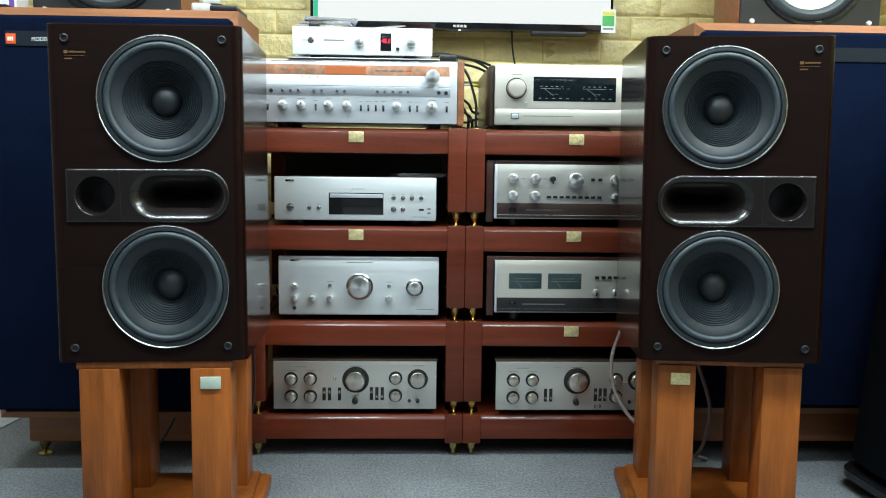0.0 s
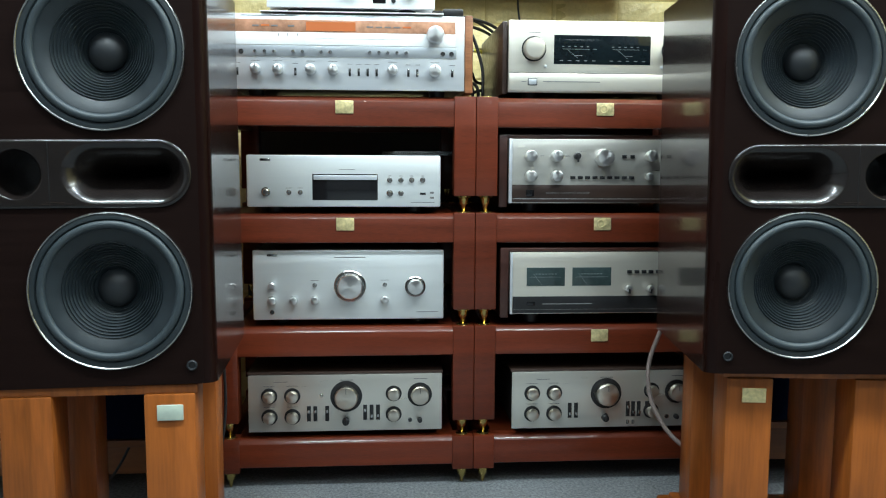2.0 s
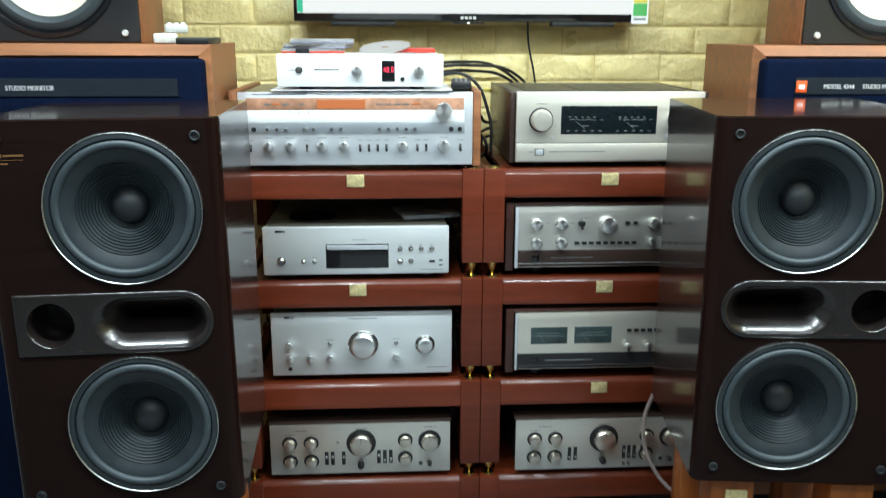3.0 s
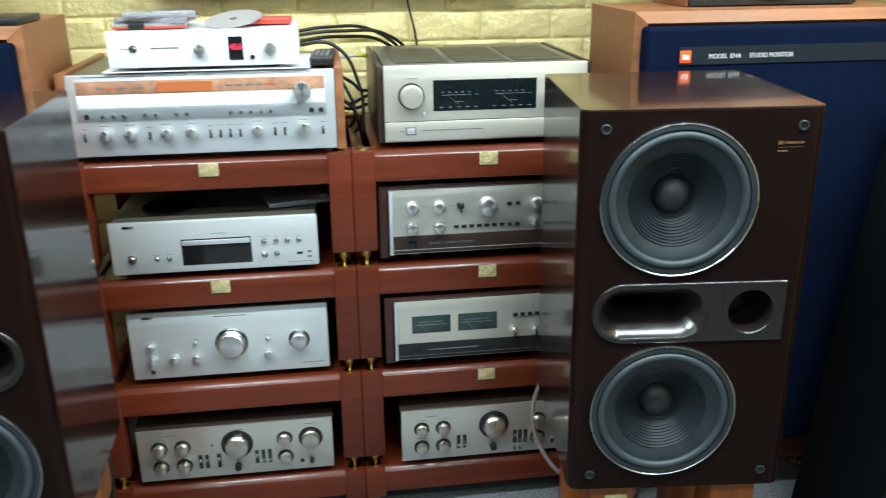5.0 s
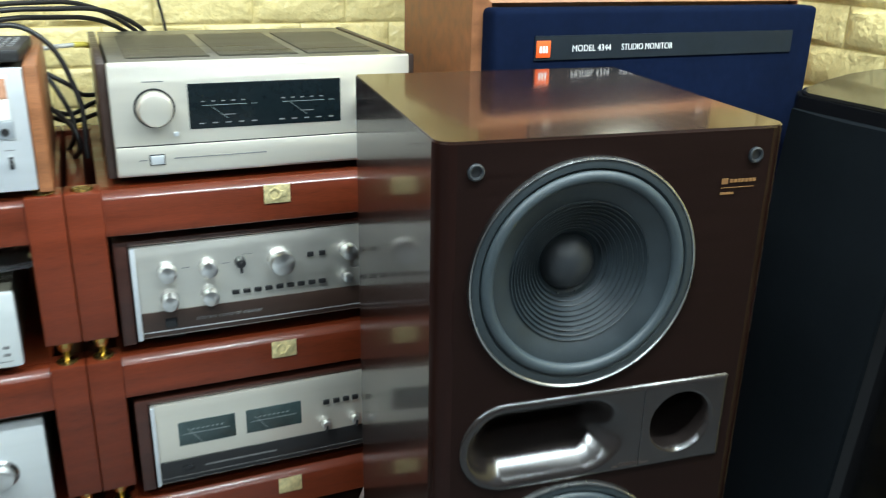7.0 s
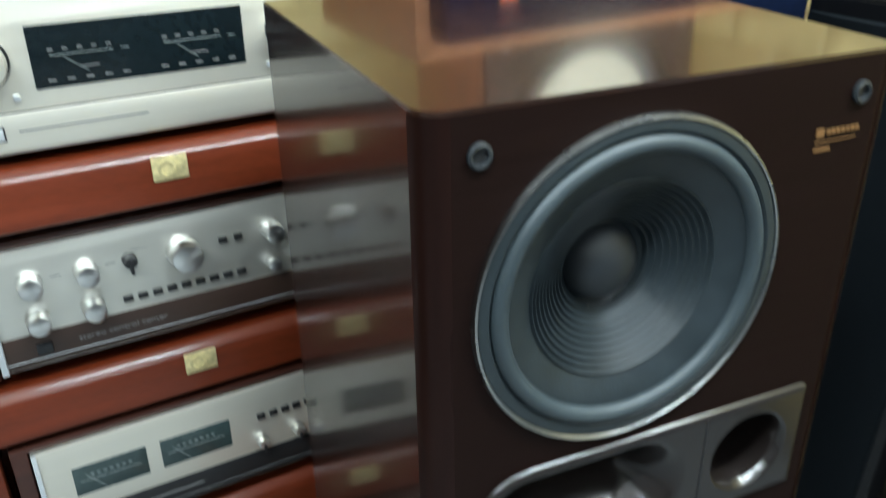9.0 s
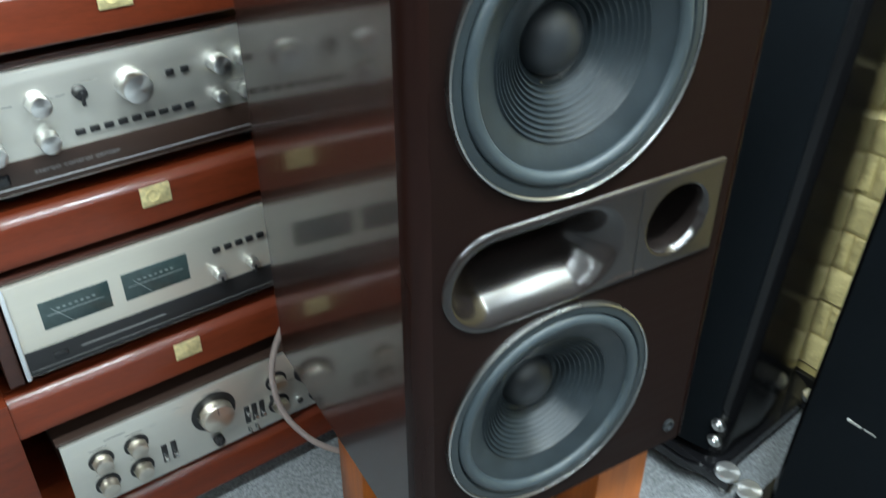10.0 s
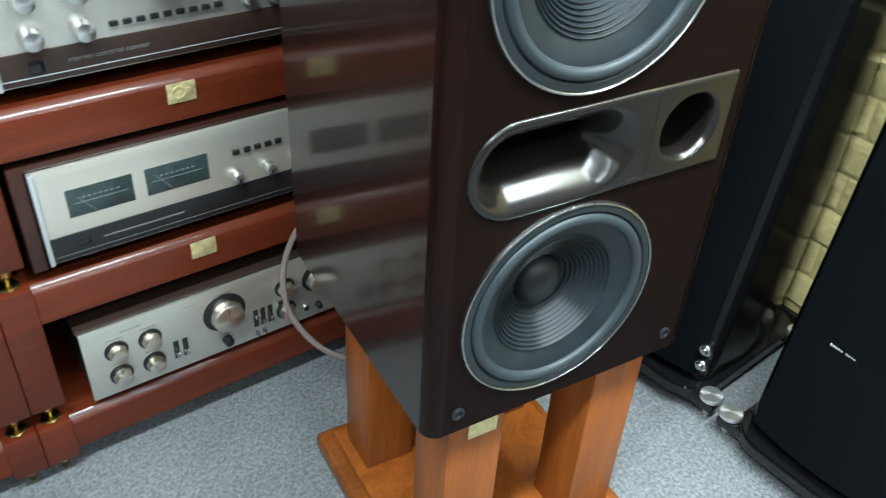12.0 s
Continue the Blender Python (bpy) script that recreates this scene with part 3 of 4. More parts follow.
# ---- the audio units ----
def knob(parent, x, z, r, depth, material=None, base=False, pointer=False, y=0.0, name="knob", label=""):
    mat = material or spun
    k = part(name, lathe([(0, -depth), (r * 0.72, -depth), (r * 0.86, -depth + 0.0008), (r * 0.93, -depth + 0.003), (r, -0.004), (r, 0.0015)], 40), mat, parent, label, at=(x, y, z))
    if base:
        part("collar", lathe([(r * 1.30, 0.0005), (r * 1.30, -0.0014), (r * 0.95, -0.0018)], 40), black_plastic, k, "dark knob collar")
    if pointer:
        part("pointer", box(-0.0006, 0.0006, -depth - 0.0004, -depth + 0.001, r * 0.35, r * 0.85), black_plastic, k)
    return k


def button(parent, x, z, r, depth=0.004, material=None):
    return part("button", lathe([(0, -depth), (r * 0.7, -depth), (r * 0.95, -depth * 0.75), (r, 0.0), (r * 1.25, -0.0004), (r * 1.3, 0.0006)], 20), material or chrome, parent, at=(x, 0, z))


def jack(parent, x, z, r):
    j = part("jack", lathe([(r, 0.0004), (r, -0.0030), (r * 0.8, -0.0030), (r * 0.76, 0.0)], 20), chrome, parent, at=(x, 0, z))
    part("hole", lathe([(r * 0.79, -0.0024), (0, -0.0024)], 16), black_plastic, j)
    return j


def lever(parent, x, z, h, w=0.0052, up=True, material=None):
    s = part("lever_slot", box(-w / 2, w / 2, -0.0012, 0.0006, -h / 2, h / 2, 0.0005), black_plastic, parent, at=(x, 0, z))
    zz = h * 0.18 if up else -h * 0.18
    part("lever", box(-w * 0.3, w * 0.3, -0.011, -0.0008, zz - 0.003, zz + 0.0045, 0.0008), material or chrome, s)
    return s


def print_bar(parent, x0, x1, z, h=0.0014, material=None):
    return part("print", box(x0, x1, -0.0005, 0.0003, z - h / 2, z + h / 2), material or ink, parent)


def unit(name, x0, x1, y, z0, z1, depth, panel, label, case=None, rest=0.0, bevel=0.002, inset=0.004, thick=0.01):
    """A unit with a front panel, a case behind it and feet; local origin at the lower left of the front."""
    t = thing(name, pose(x0, y, z0), label, "audio unit")
    w, h = x1 - x0, z1 - z0
    part("front_panel", box(0, w, 0, thick, 0, h, bevel), panel, t)
    part("case", box(inset, w - inset, thick - 0.001, depth, 0.003, h - 0.003, 0.002), case or black_plastic, t, "dark metal case")
    for fx in (0.06, w - 0.06):
        for fy in (0.05, depth - 0.06):
            part("foot", lathe([(0, 0.004), (0.019, 0.004), (0.019, -0.0), (0.017, -rest), (0, -rest)], 20, pose(0, 0, 0, 90)), black_plastic, t, at=(fx, fy, 0))
    return t, w, h


# Receiver with a lit dial and wooden ends.
rec, w, h = unit("receiver", -0.452, 0.083, 2.362, 0.934, 1.101, 0.36, silver_bright, "large silver stereo receiver with a lit amber dial", case_top, rest=0.012)
for a, b in ((-0.019, -0.0005), (w + 0.0005, w + 0.019)):
    part("wooden_end", box(a, b, -0.001, 0.37, -0.004, h + 0.003, 0.003), walnut, rec, "brown wooden end cheek")


def rx(c):
    return w - (1018 - c) / 1783


win = part("dial_window", box(rx(90), rx(986), -0.0012, 0.002, 0.072, 0.158, 0.0008), silver, rec, "recessed dial window")
part("button_band", box(rx(92), rx(984), -0.0018, 0.0, 0.0735, 0.097, 0.0004), band_grey, win, "darker brushed button band")
part("amber_scale", box(rx(98), rx(980), -0.0022, 0.0, 0.127, 0.154, 0.0004), lit_dim, win, "amber-lit tuning scale")
part("pale_scale", box(rx(98), rx(980), -0.0022, 0.0, 0.099, 0.1265, 0.0004), lit_white, win, "pale tuning scale")
for a, b in ((382, 578),):
    part("meter", box(rx(a), rx(b), -0.003, -0.002, 0.130, 0.150), lit_orange, win, "glowing amber meter")
for a in (205, 768):
    part("indicator", box(rx(a), rx(a + 32), -0.003, -0.002, 0.139, 0.1425), lit_orange, win)
for a in (170, 245, 310, 622, 658, 694, 730):
    part("indicator", box(rx(a), rx(a + 26), -0.003, -0.002, 0.1385, 0.1415), ink, win)
for a in (272, 308, 346):
    part("scale_mark", box(rx(a), rx(a + 3), -0.003, -0.002, 0.118, 0.124), ink, win)
part("scale_needle", box(rx(374), rx(378), -0.003, -0.002, 0.103, 0.126), paper, win)
part("scale_print", box(rx(420), rx(800), -0.0027, -0.002, 0.1135, 0.1145), ink_light, win)
knob(rec, rx(898), 0.125, 0.0208, 0.018, y=-0.002, label="large tuning knob")
for c in (180, 218, 255, 330, 367, 440, 477, 634, 671, 707, 744, 780):
    button(rec, rx(c), 0.084, 0.0042, 0.009)
for c in (125, 929, 964):
    jack(rec, rx(c), 0.083, 0.0055)
for c, r in ((180, 0.0118), (268, 0.0118), (398, 0.0118), (487, 0.0118), (726, 0.0118), (897, 0.0142)):
    knob(rec, rx(c), 0.045, r, 0.017, pointer=True)
    print_bar(rec, rx(c) - 0.010, rx(c) + 0.010, 0.0635, 0.001)
for c in (108, 337, 554, 590, 626, 662, 790, 826, 968):
    lever(rec, rx(c), 0.040, 0.017, up=c not in (337, 826))
    print_bar(rec, rx(c) - 0.006, rx(c) + 0.006, 0.058, 0.0009)
print_bar(rec, rx(125), rx(340), 0.1625, 0.0016)

# Small white converter on a sheet of paper.
single("paper_sheet", box(-0.375, 0.035, 2.355, 2.60, 1.1045, 1.1065), paper, Matrix(), "white paper sheet lying on the receiver", "paper")
dac, w, h = unit("converter", -0.359, 0.014, 2.352, 1.1135, 1.186, 0.26, white_metal, "small white digital converter with red digits", white_metal, rest=0.007, inset=0.002)


def cx_(c):
    return (c - 217) / 1805


button(dac, cx_(305), 0.037, 0.0065, 0.006)
print_bar(dac, cx_(262), cx_(288), 0.037)
print_bar(dac, cx_(367), cx_(467), 0.038, 0.003, ink)
for c in (540, 790):
    knob(dac, cx_(c), 0.035, 0.0132, 0.014, pointer=True)
dd = part("display", box(cx_(640), cx_(692), -0.0015, 0.001, 0.012, 0.058, 0.0005), black_gloss, dac, "black display window")
lettering("48.0", 0.0175, lit_red, dd, cx_(645), -0.0019, 0.032, width=0.0235)
jack(dac, cx_(723), 0.017, 0.005)

# Disc player.
cdp, w, h = unit("disc_player", -0.413, 0.030, 2.364, 0.669, 0.788, 0.36, silver, "silver disc player with a dark display", case_top, rest=0.013, bevel=0.005)


def dx_(c):
    return (c - 130) / 1779


def dz_(c):
    return (390 - c) / 1779


part("display", box(dx_(395), dx_(660), -0.001, 0.002, dz_(361), dz_(255), 0.0006), black_gloss, cdp, "dark display window")
part("disc_tray", box(dx_(400), dx_(657), -0.004, 0.0, dz_(279), dz_(260), 0.001), silver_bright, cdp, "slim silver disc tray")
button(cdp, dx_(207), dz_(328), 0.0085, 0.007)
for c in (300, 346):
    button(cdp, dx_(c), dz_(330), 0.0045, 0.004)
    print_bar(cdp, dx_(c - 12), dx_(c + 12), dz_(312), 0.0009)
for c in (709, 755, 799, 844):
    button(cdp, dx_(c), dz_(279), 0.0048, 0.005)
    print_bar(cdp, dx_(c - 6), dx_(c + 6), dz_(262), 0.0012)
for c, r in ((709, 0.006), (755, 0.005)):
    button(cdp, dx_(c), dz_(333), r, 0.005)
part("usb_socket", box(dx_(833), dx_(857), -0.0008, 0.001, dz_(339), dz_(330)), black_plastic, cdp)
part("logo_plate", box(dx_(185), dx_(227), -0.0012, 0.001, dz_(203), dz_(193), 0.0006), chrome, cdp, "small chrome logo plate")
print_bar(cdp, dx_(505), dx_(568), dz_(236), 0.001)
print_bar(cdp, dx_(796), dx_(892), dz_(370), 0.0009)
for zz in (330, 351):
    print_bar(cdp, dx_(874), dx_(890), dz_(zz), 0.0045)

# Integrated amplifier in silver.
amp, w, h = unit("silver_amplifier", -0.406, 0.040, 2.384, 0.403, 0.568, 0.38, silver, "silver integrated amplifier with a large round knob", case_top, rest=0.013, bevel=0.004)


def ax_(c):
    return (c - 135) / 1509


def az_(c):
    return (183 - c) / 1509


k = knob(amp, ax_(475), az_(62), 0.0315, 0.026, base=False, label="large volume knob")
part("knob_ring", lathe([(0.0372, 0.001), (0.0372, -0.003), (0.0345, -0.005), (0.0318, -0.002)], 48), chrome, k)
k = knob(amp, ax_(706), az_(65), 0.0185, 0.022, base=False)
part("knob_ring", lathe([(0.0242, 0.001), (0.0242, -0.003), (0.0215, -0.005), (0.0188, -0.002)], 40), chrome, k)
for c, zc in ((202, 58), (202, 112), (277, 112), (351, 112), (598, 112)):
    knob(amp, ax_(c), az_(zc), 0.0098 if zc > 60 else 0.0082, 0.014)
for c in (351, 598):
    button(amp, ax_(c), az_(59), 0.0042, 0.005)
    print_bar(amp, ax_(c - 14), ax_(c + 14), az_(42), 0.001)
jack(amp, ax_(202), az_(154), 0.0055)
print_bar(amp, ax_(420), ax_(530), az_(-40), 0.0016)
print_bar(amp, ax_(712), ax_(788), az_(157), 0.0014)
part("logo_plate", box(ax_(186), ax_(222), -0.001, 0.001, az_(-44), az_(-52), 0.0005), chrome, amp)


# Two older amplifiers with wooden cases.
def old_amplifier(x0, x1, z0, z1, y, second):
    t, w, h = unit("control_amplifier", x0, x1, y, z0, z1, 0.34, warm_silver, "old silver control amplifier with round knobs and levers", black_board, rest=0.012, bevel=0.0012, thick=0.006)
    s = 0.455 / 687
    X = lambda c: (c - 113) * s
    Z = lambda c: (586 - c) * s
    for c in (187, 268):
        for zc in (455, 531):
            knob(t, X(c), Z(zc), 0.0146, 0.02, spun_gold, base=True)
            print_bar(t, X(c - 20), X(c + 20), Z(zc - 36), 0.0009)
    knob(t, X(459), Z(459), 0.0288, 0.024, spun_gold, base=True, pointer=True, label="large volume knob")
    for zc in (451, 527):
        knob(t, X(628), Z(zc), 0.0146, 0.02, spun_gold, base=True)
    knob(t, X(722), Z(456), 0.0222, 0.022, spun_gold, base=True, pointer=True)
    for c in ((326, 349) if second else (326, 349, 391)):
        lever(t, X(c), Z(521), 0.037, 0.0092, up=not second)
    for c in ((541, 561, 582, 613) if second else (526, 549, 572)):
        lever(t, X(c), Z(519), 0.037, 0.0092, up=(c in (526, 541)))
    if second:
        for c in (541, 561):
            lever(t, X(c), Z(568), 0.010, 0.005)
    else:
        knob_led = button(t, X(371), Z(454), 0.0035, 0.003)
    k = knob(t, X(457), Z(550), 0.0088, 0.014, black_plastic, base=False, name="selector")
    part("selector_arm", box(-0.0022, 0.0022, -0.018, -0.008, -0.004, 0.013, 0.001), black_plastic, k)
    jack(t, X(687), Z(549), 0.0055)
    knob(t, X(722), Z(549), 0.006, 0.012, black_plastic, base=False)
    print_bar(t, X(203), X(252), Z(404), 0.0013)
    print_bar(t, X(436), X(484), Z(400), 0.0013)
    print_bar(t, X(702), X(748), Z(398), 0.0013)
    part("wooden_case", box(-0.003, w + 0.003, 0.0055, 0.33, h - 0.001, h + 0.006, 0.002), brown_panel, t, "dark wooden case top")
    return t


old_amplifier(-0.420, 0.036, 0.1365, 0.2725, 2.374, False)
old_amplifier(0.2035, 0.659, 0.1365, 0.2745, 2.366, True)

# Champagne integrated amplifier with a meter window.
acc, w, h = unit("champagne_amplifier", 0.187, 0.636, 2.384, 0.935, 1.100, 0.42, champagne, "champagne amplifier with twin needle meters", case_top, rest=0.012, bevel=0.003)


def ex_(c):
    return (c - 157) / 1775


def ez_(c):
    return (612 - c) / 1775


for a, b in ((-0.0125, -0.0003), (w + 0.0003, w + 0.0125)):
    part("wooden_end", box(a, b, 0.012, 0.42, -0.003, h - 0.002, 0.002), brown_panel, acc, "dark rosewood end cheek")
part("lower_panel", box(0.002, w - 0.002, -0.003, 0.002, 0.004, ez_(533), 0.001), champagne, acc)
part("panel_groove", box(0.002, w - 0.002, -0.0006, 0.001, ez_(533), ez_(530)), black_plastic, acc)
for c in (262, 262 + 2 * (0.2245 * 1775 + 157 - 262)):
    k = knob(acc, ex_(c), ez_(435), 0.0255, 0.024, champagne, base=False, label="large champagne knob")
    part("knob_ring", lathe([(0.0285, 0.001), (0.0285, -0.002), (0.0258, -0.002)], 48), black_plastic, k)
mw = part("meter_window", box(ex_(346), ex_(752), -0.001, 0.002, ez_(495), ez_(377), 0.001), meter_dark, acc, "dark glass meter window")
for c in (440, 650):
    part("meter_scale", box(ex_(c - 60), ex_(c + 55), -0.0016, -0.0008, ez_(434.6), ez_(433.2)), ink_meter, mw)
    part("meter_scale", box(ex_(c + 68), ex_(c + 84), -0.0016, -0.0008, ez_(434.6), ez_(433.2)), ink_meter, mw)
    nd = part("needle", box(-0.0003, 0.0003, -0.0016, -0.0008, 0, 0.030), ink_meter, mw, at=(ex_(c + 5), 0, ez_(470)))
    nd.rotation_euler = (0, radians(-52), 0)
    part("meter_scale", box(ex_(c - 10), ex_(c + 25), -0.0016, -0.0008, ez_(461), ez_(459)), ink, mw)
    for j in range(5):
        part("meter_print", box(ex_(c - 70 + 34 * j), ex_(c - 56 + 34 * j), -0.0016, -0.0008, ez_(482), ez_(479)), ink, mw)
        part("meter_print", box(ex_(c - 62 + 26 * j), ex_(c - 52 + 26 * j), -0.0016, -0.0008, ez_(425), ez_(422)), ink, mw)
part("power_button", box(ex_(241), ex_(274), -0.006, -0.001, ez_(580), ez_(557), 0.0008), silver_bright, acc)
part("power_bezel", box(ex_(238), ex_(277), -0.0036, -0.001, ez_(583), ez_(554), 0.0005), black_plastic, acc)
for c in (310, 310 + 2 * (0.2245 * 1775 + 157 - 310)):
    part("square_button", box(ex_(c - 6), ex_(c + 6), -0.003, 0.0, ez_(510), ez_(499), 0.0004), silver_bright, acc)
part("print", box(ex_(300), ex_(540), -0.0036, -0.0028, ez_(568.5), ez_(565.5)), ink, acc)
part("print", box(ex_(212), ex_(232), -0.0036, -0.0028, ez_(569), ez_(567)), ink, acc)
print_bar(acc, ex_(238), ex_(288), ez_(368), 0.0014)
for k in range(3):
    vent = part("vent_field", box(0.03 + 0.135 * k, 0.15 + 0.135 * k, 0.06, 0.34, h - 0.0032, h - 0.0022), vent_dark, acc, "slotted cooling vent")
    for j in range(26):
        part("vent_slat", box(0.031 + 0.135 * k + 0.0046 * j, 0.0334 + 0.135 * k + 0.0046 * j, 0.06, 0.34, h - 0.0030, h - 0.0004), case_top, vent)


# Control centre with a brown lower panel, in a wooden sleeve.
def sleeve(t, w, h, d):
    a = 0.010
    part("wooden_sleeve", box(-a - 0.012, -0.002, 0.006, d, -0.01, h + a, 0.002), brown_wood, t, "dark wooden sleeve")
    part("wooden_sleeve", box(w + 0.002, w + a + 0.012, 0.006, d, -0.01, h + a, 0.002), brown_wood, t)
    part("wooden_sleeve", box(-0.003, w + 0.003, 0.006, d, h + 0.001, h + a, 0.002), brown_wood, t)


brown_wood = make("sleeve_wood", (0.045, 0.014, 0.009), 0.35, vary=0.25, scale=(3, 45, 45), fine=90, coat=0.2, coat_rough=0.2)
ctl, w, h = unit("control_centre", 0.190, 0.632, 2.376, 0.678, 0.828, 0.34, warm_silver, "stereo control centre with a brown lower panel", rest=0.021, bevel=0.001, thick=0.008)
sleeve(ctl, w, h, 0.33)


def fx_(c):
    return (c - 160) / 1923


def fz_(c):
    return (408 - c) / 1923


part("side_rail", box(0.0, 0.0075, -0.006, 0.004, 0.0, h, 0.001), silver_bright, ctl, "bright silver edge rail")
part("side_rail", box(w - 0.0075, w, -0.006, 0.004, 0.0, h, 0.001), silver_bright, ctl, "bright silver edge rail")
part("lower_panel", box(0.008, w - 0.008, -0.002, 0.002, 0.002, fz_(325), 0.0008), brown_panel, ctl, "brown lower panel")
part("panel_line", box(0.008, w - 0.008, -0.0026, -0.0018, fz_(389), fz_(387)), silver_bright, ctl)
for c in (257, 374):
    for zc in (195, 285):
        knob(ctl, fx_(c), fz_(zc), 0.0138, 0.028)
    print_bar(ctl, fx_(c + 44), fx_(c + 66), fz_(195), 0.0009)
k = knob(ctl, fx_(470), fz_(195), 0.0085, 0.014, black_plastic, base=False, name="selector")
part("selector_arm", box(-0.002, 0.002, -0.018, -0.010, -0.014, 0.004, 0.001), black_plastic, k)
knob(ctl, fx_(591), fz_(202), 0.0208, 0.030, label="large volume knob")
for c in (687, 725):
    part("push_button", box(fx_(c - 10), fx_(c + 10), -0.004, 0.0, fz_(205), fz_(190), 0.0006), black_plastic, ctl)
for j in range(9):
    c = 452 + 33.8 * j
    part("push_button", box(fx_(c - 11), fx_(c + 11), -0.005, 0.0, fz_(298), fz_(285), 0.0006), black_plastic, ctl)
knob(ctl, fx_(805), fz_(193), 0.0135, 0.028)
knob(ctl, fx_(803), fz_(285), 0.0092, 0.016)
for c in (880, 960):
    knob(ctl, fx_(c), fz_(195), 0.0135, 0.02)
    knob(ctl, fx_(c), fz_(285), 0.0135, 0.02)
part("power_button", box(fx_(240), fx_(275), -0.006, -0.001, fz_(376), fz_(348), 0.0008), black_gloss, ctl)
lettering("stereo control center", 0.0095, ink, ctl, fx_(330), -0.0023, fz_(366), width=0.105)

# Power amplifier with two meters.
pwr, w, h = unit("power_amplifier", 0.1945, 0.640, 2.364, 0.4165, 0.563, 0.36, champagne, "champagne power amplifier with two meters", rest=0.026, bevel=0.001, thick=0.008)
sleeve(pwr, w, h, 0.35)


def gx_(c):
    return (c - 140) / 1678


def gz_(c):
    return (187 - c) / 1678


part("side_rail", box(0.0, 0.006, -0.005, 0.004, 0.0, h, 0.001), silver_bright, pwr, "bright silver edge rail")
part("side_rail", box(w - 0.006, w, -0.005, 0.004, 0.0, h, 0.001), silver_bright, pwr, "bright silver edge rail")
part("lower_panel", box(0.007, w - 0.007, -0.002, 0.002, 0.002, gz_(117), 0.0008), black_plastic, pwr, "black lower panel")
part("panel_line", box(0.007, w - 0.007, -0.0026, -0.0018, gz_(170), gz_(169)), ink, pwr)
part("power_button", box(gx_(208), gx_(240), -0.004, -0.001, gz_(152), gz_(138), 0.0008), black_gloss, pwr)
part("print", box(gx_(270), gx_(470), -0.0026, -0.0018, gz_(149), gz_(145)), ink, pwr)
for a, b in ((207, 360), (390, 547)):
    mt = part("meter", box(gx_(a), gx_(b), -0.001, 0.002, gz_(75), gz_(2), 0.0006), meter_face, pwr, "grey-green glass meter")
    part("meter_scale", box(gx_(a + 12), gx_(b - 15), -0.0016, -0.0008, gz_(40.5), gz_(39)), ink_meter, mt)
    nd = part("needle", box(-0.0004, 0.0004, -0.0016, -0.0008, 0, 0.036), ink_meter, mt, at=(gx_(a + 62), 0, gz_(72)))
    nd.rotation_euler = (0, radians(-38), 0)
    for j in range(7):
        part("meter_print", box(gx_(a + 35 + 13 * j), gx_(a + 42 + 13 * j), -0.0016, -0.0008, gz_(29), gz_(26)), ink_meter, mt)
for c in (620, 650, 679, 707, 736):
    part("push_button", box(gx_(c - 9), gx_(c + 9), -0.005, 0.0, gz_(26), gz_(13), 0.0006), black_plastic, pwr)
for c in (616, 705, 790):
    k = knob(pwr, gx_(c), gz_(85), 0.0088, 0.016)
    part("pointer_tail", box(-0.002, 0.002, -0.0175, -0.006, -0.012, 0.0, 0.0008), black_plastic, k)


# ---- television ----
tv = thing("television", pose(-0.370, 2.845, 1.261), "large flat television showing a white picture", "television")
part("screen_frame", box(0, 0.985, 0.0, 0.05, 0, 0.575, 0.004), black_gloss, tv, "thin glossy black frame")
part("screen", box(0.010, 0.975, -0.0015, 0.001, 0.022, 0.565), lit_screen, tv, "bright white picture")
part("screen_tint", box(0.0105, 0.026, -0.0022, -0.0015, 0.024, 0.10), lit_green, tv, "green tint at the picture's edge")
for k in range(4):
    part("logo_letter", box(0.462 + 0.0115 * k, 0.4705 + 0.0115 * k, -0.0012, 0.001, 0.007, 0.0145), grey_light, tv)
part("light_bar", box(0.44, 0.53, -0.006, 0.004, -0.005, -0.001), black_plastic, tv)
part("power_light", box(0.479, 0.487, -0.0075, -0.005, -0.0045, -0.0015, 0.0005), lit_led, tv, "small white standby light")
part("speaker_bar", box(0.72, 0.90, 0.004, 0.045, -0.012, 0.001, 0.003), black_plastic, tv)
part("speaker_bar", box(0.10, 0.28, 0.004, 0.045, -0.012, 0.001, 0.003), black_plastic, tv)
st = part("energy_sticker", box(0.945, 0.992, -0.004, -0.002, -0.003, 0.072), paper, tv, "green and yellow energy sticker")
part("sticker_print", box(0.949, 0.988, -0.0046, -0.0038, 0.018, 0.052), green_print, st)
part("sticker_print", box(0.949, 0.988, -0.0046, -0.0038, 0.053, 0.066), yellow_print, st)
part("sticker_print", box(0.951, 0.986, -0.0046, -0.0038, 0.007, 0.012), ink, st)
part("wall_bracket", box(0.35, 0.63, 0.048, 0.104, 0.15, 0.42), black_plastic, tv)
wire = tube("television_cable", [(0.290, 2.91, 1.28), (0.298, 2.925, 1.20), (0.318, 2.93, 1.11), (0.33, 2.92, 0.95)], 0.003, black_cable)
tagged(wire, "thin black cable hanging below the television", "cable")


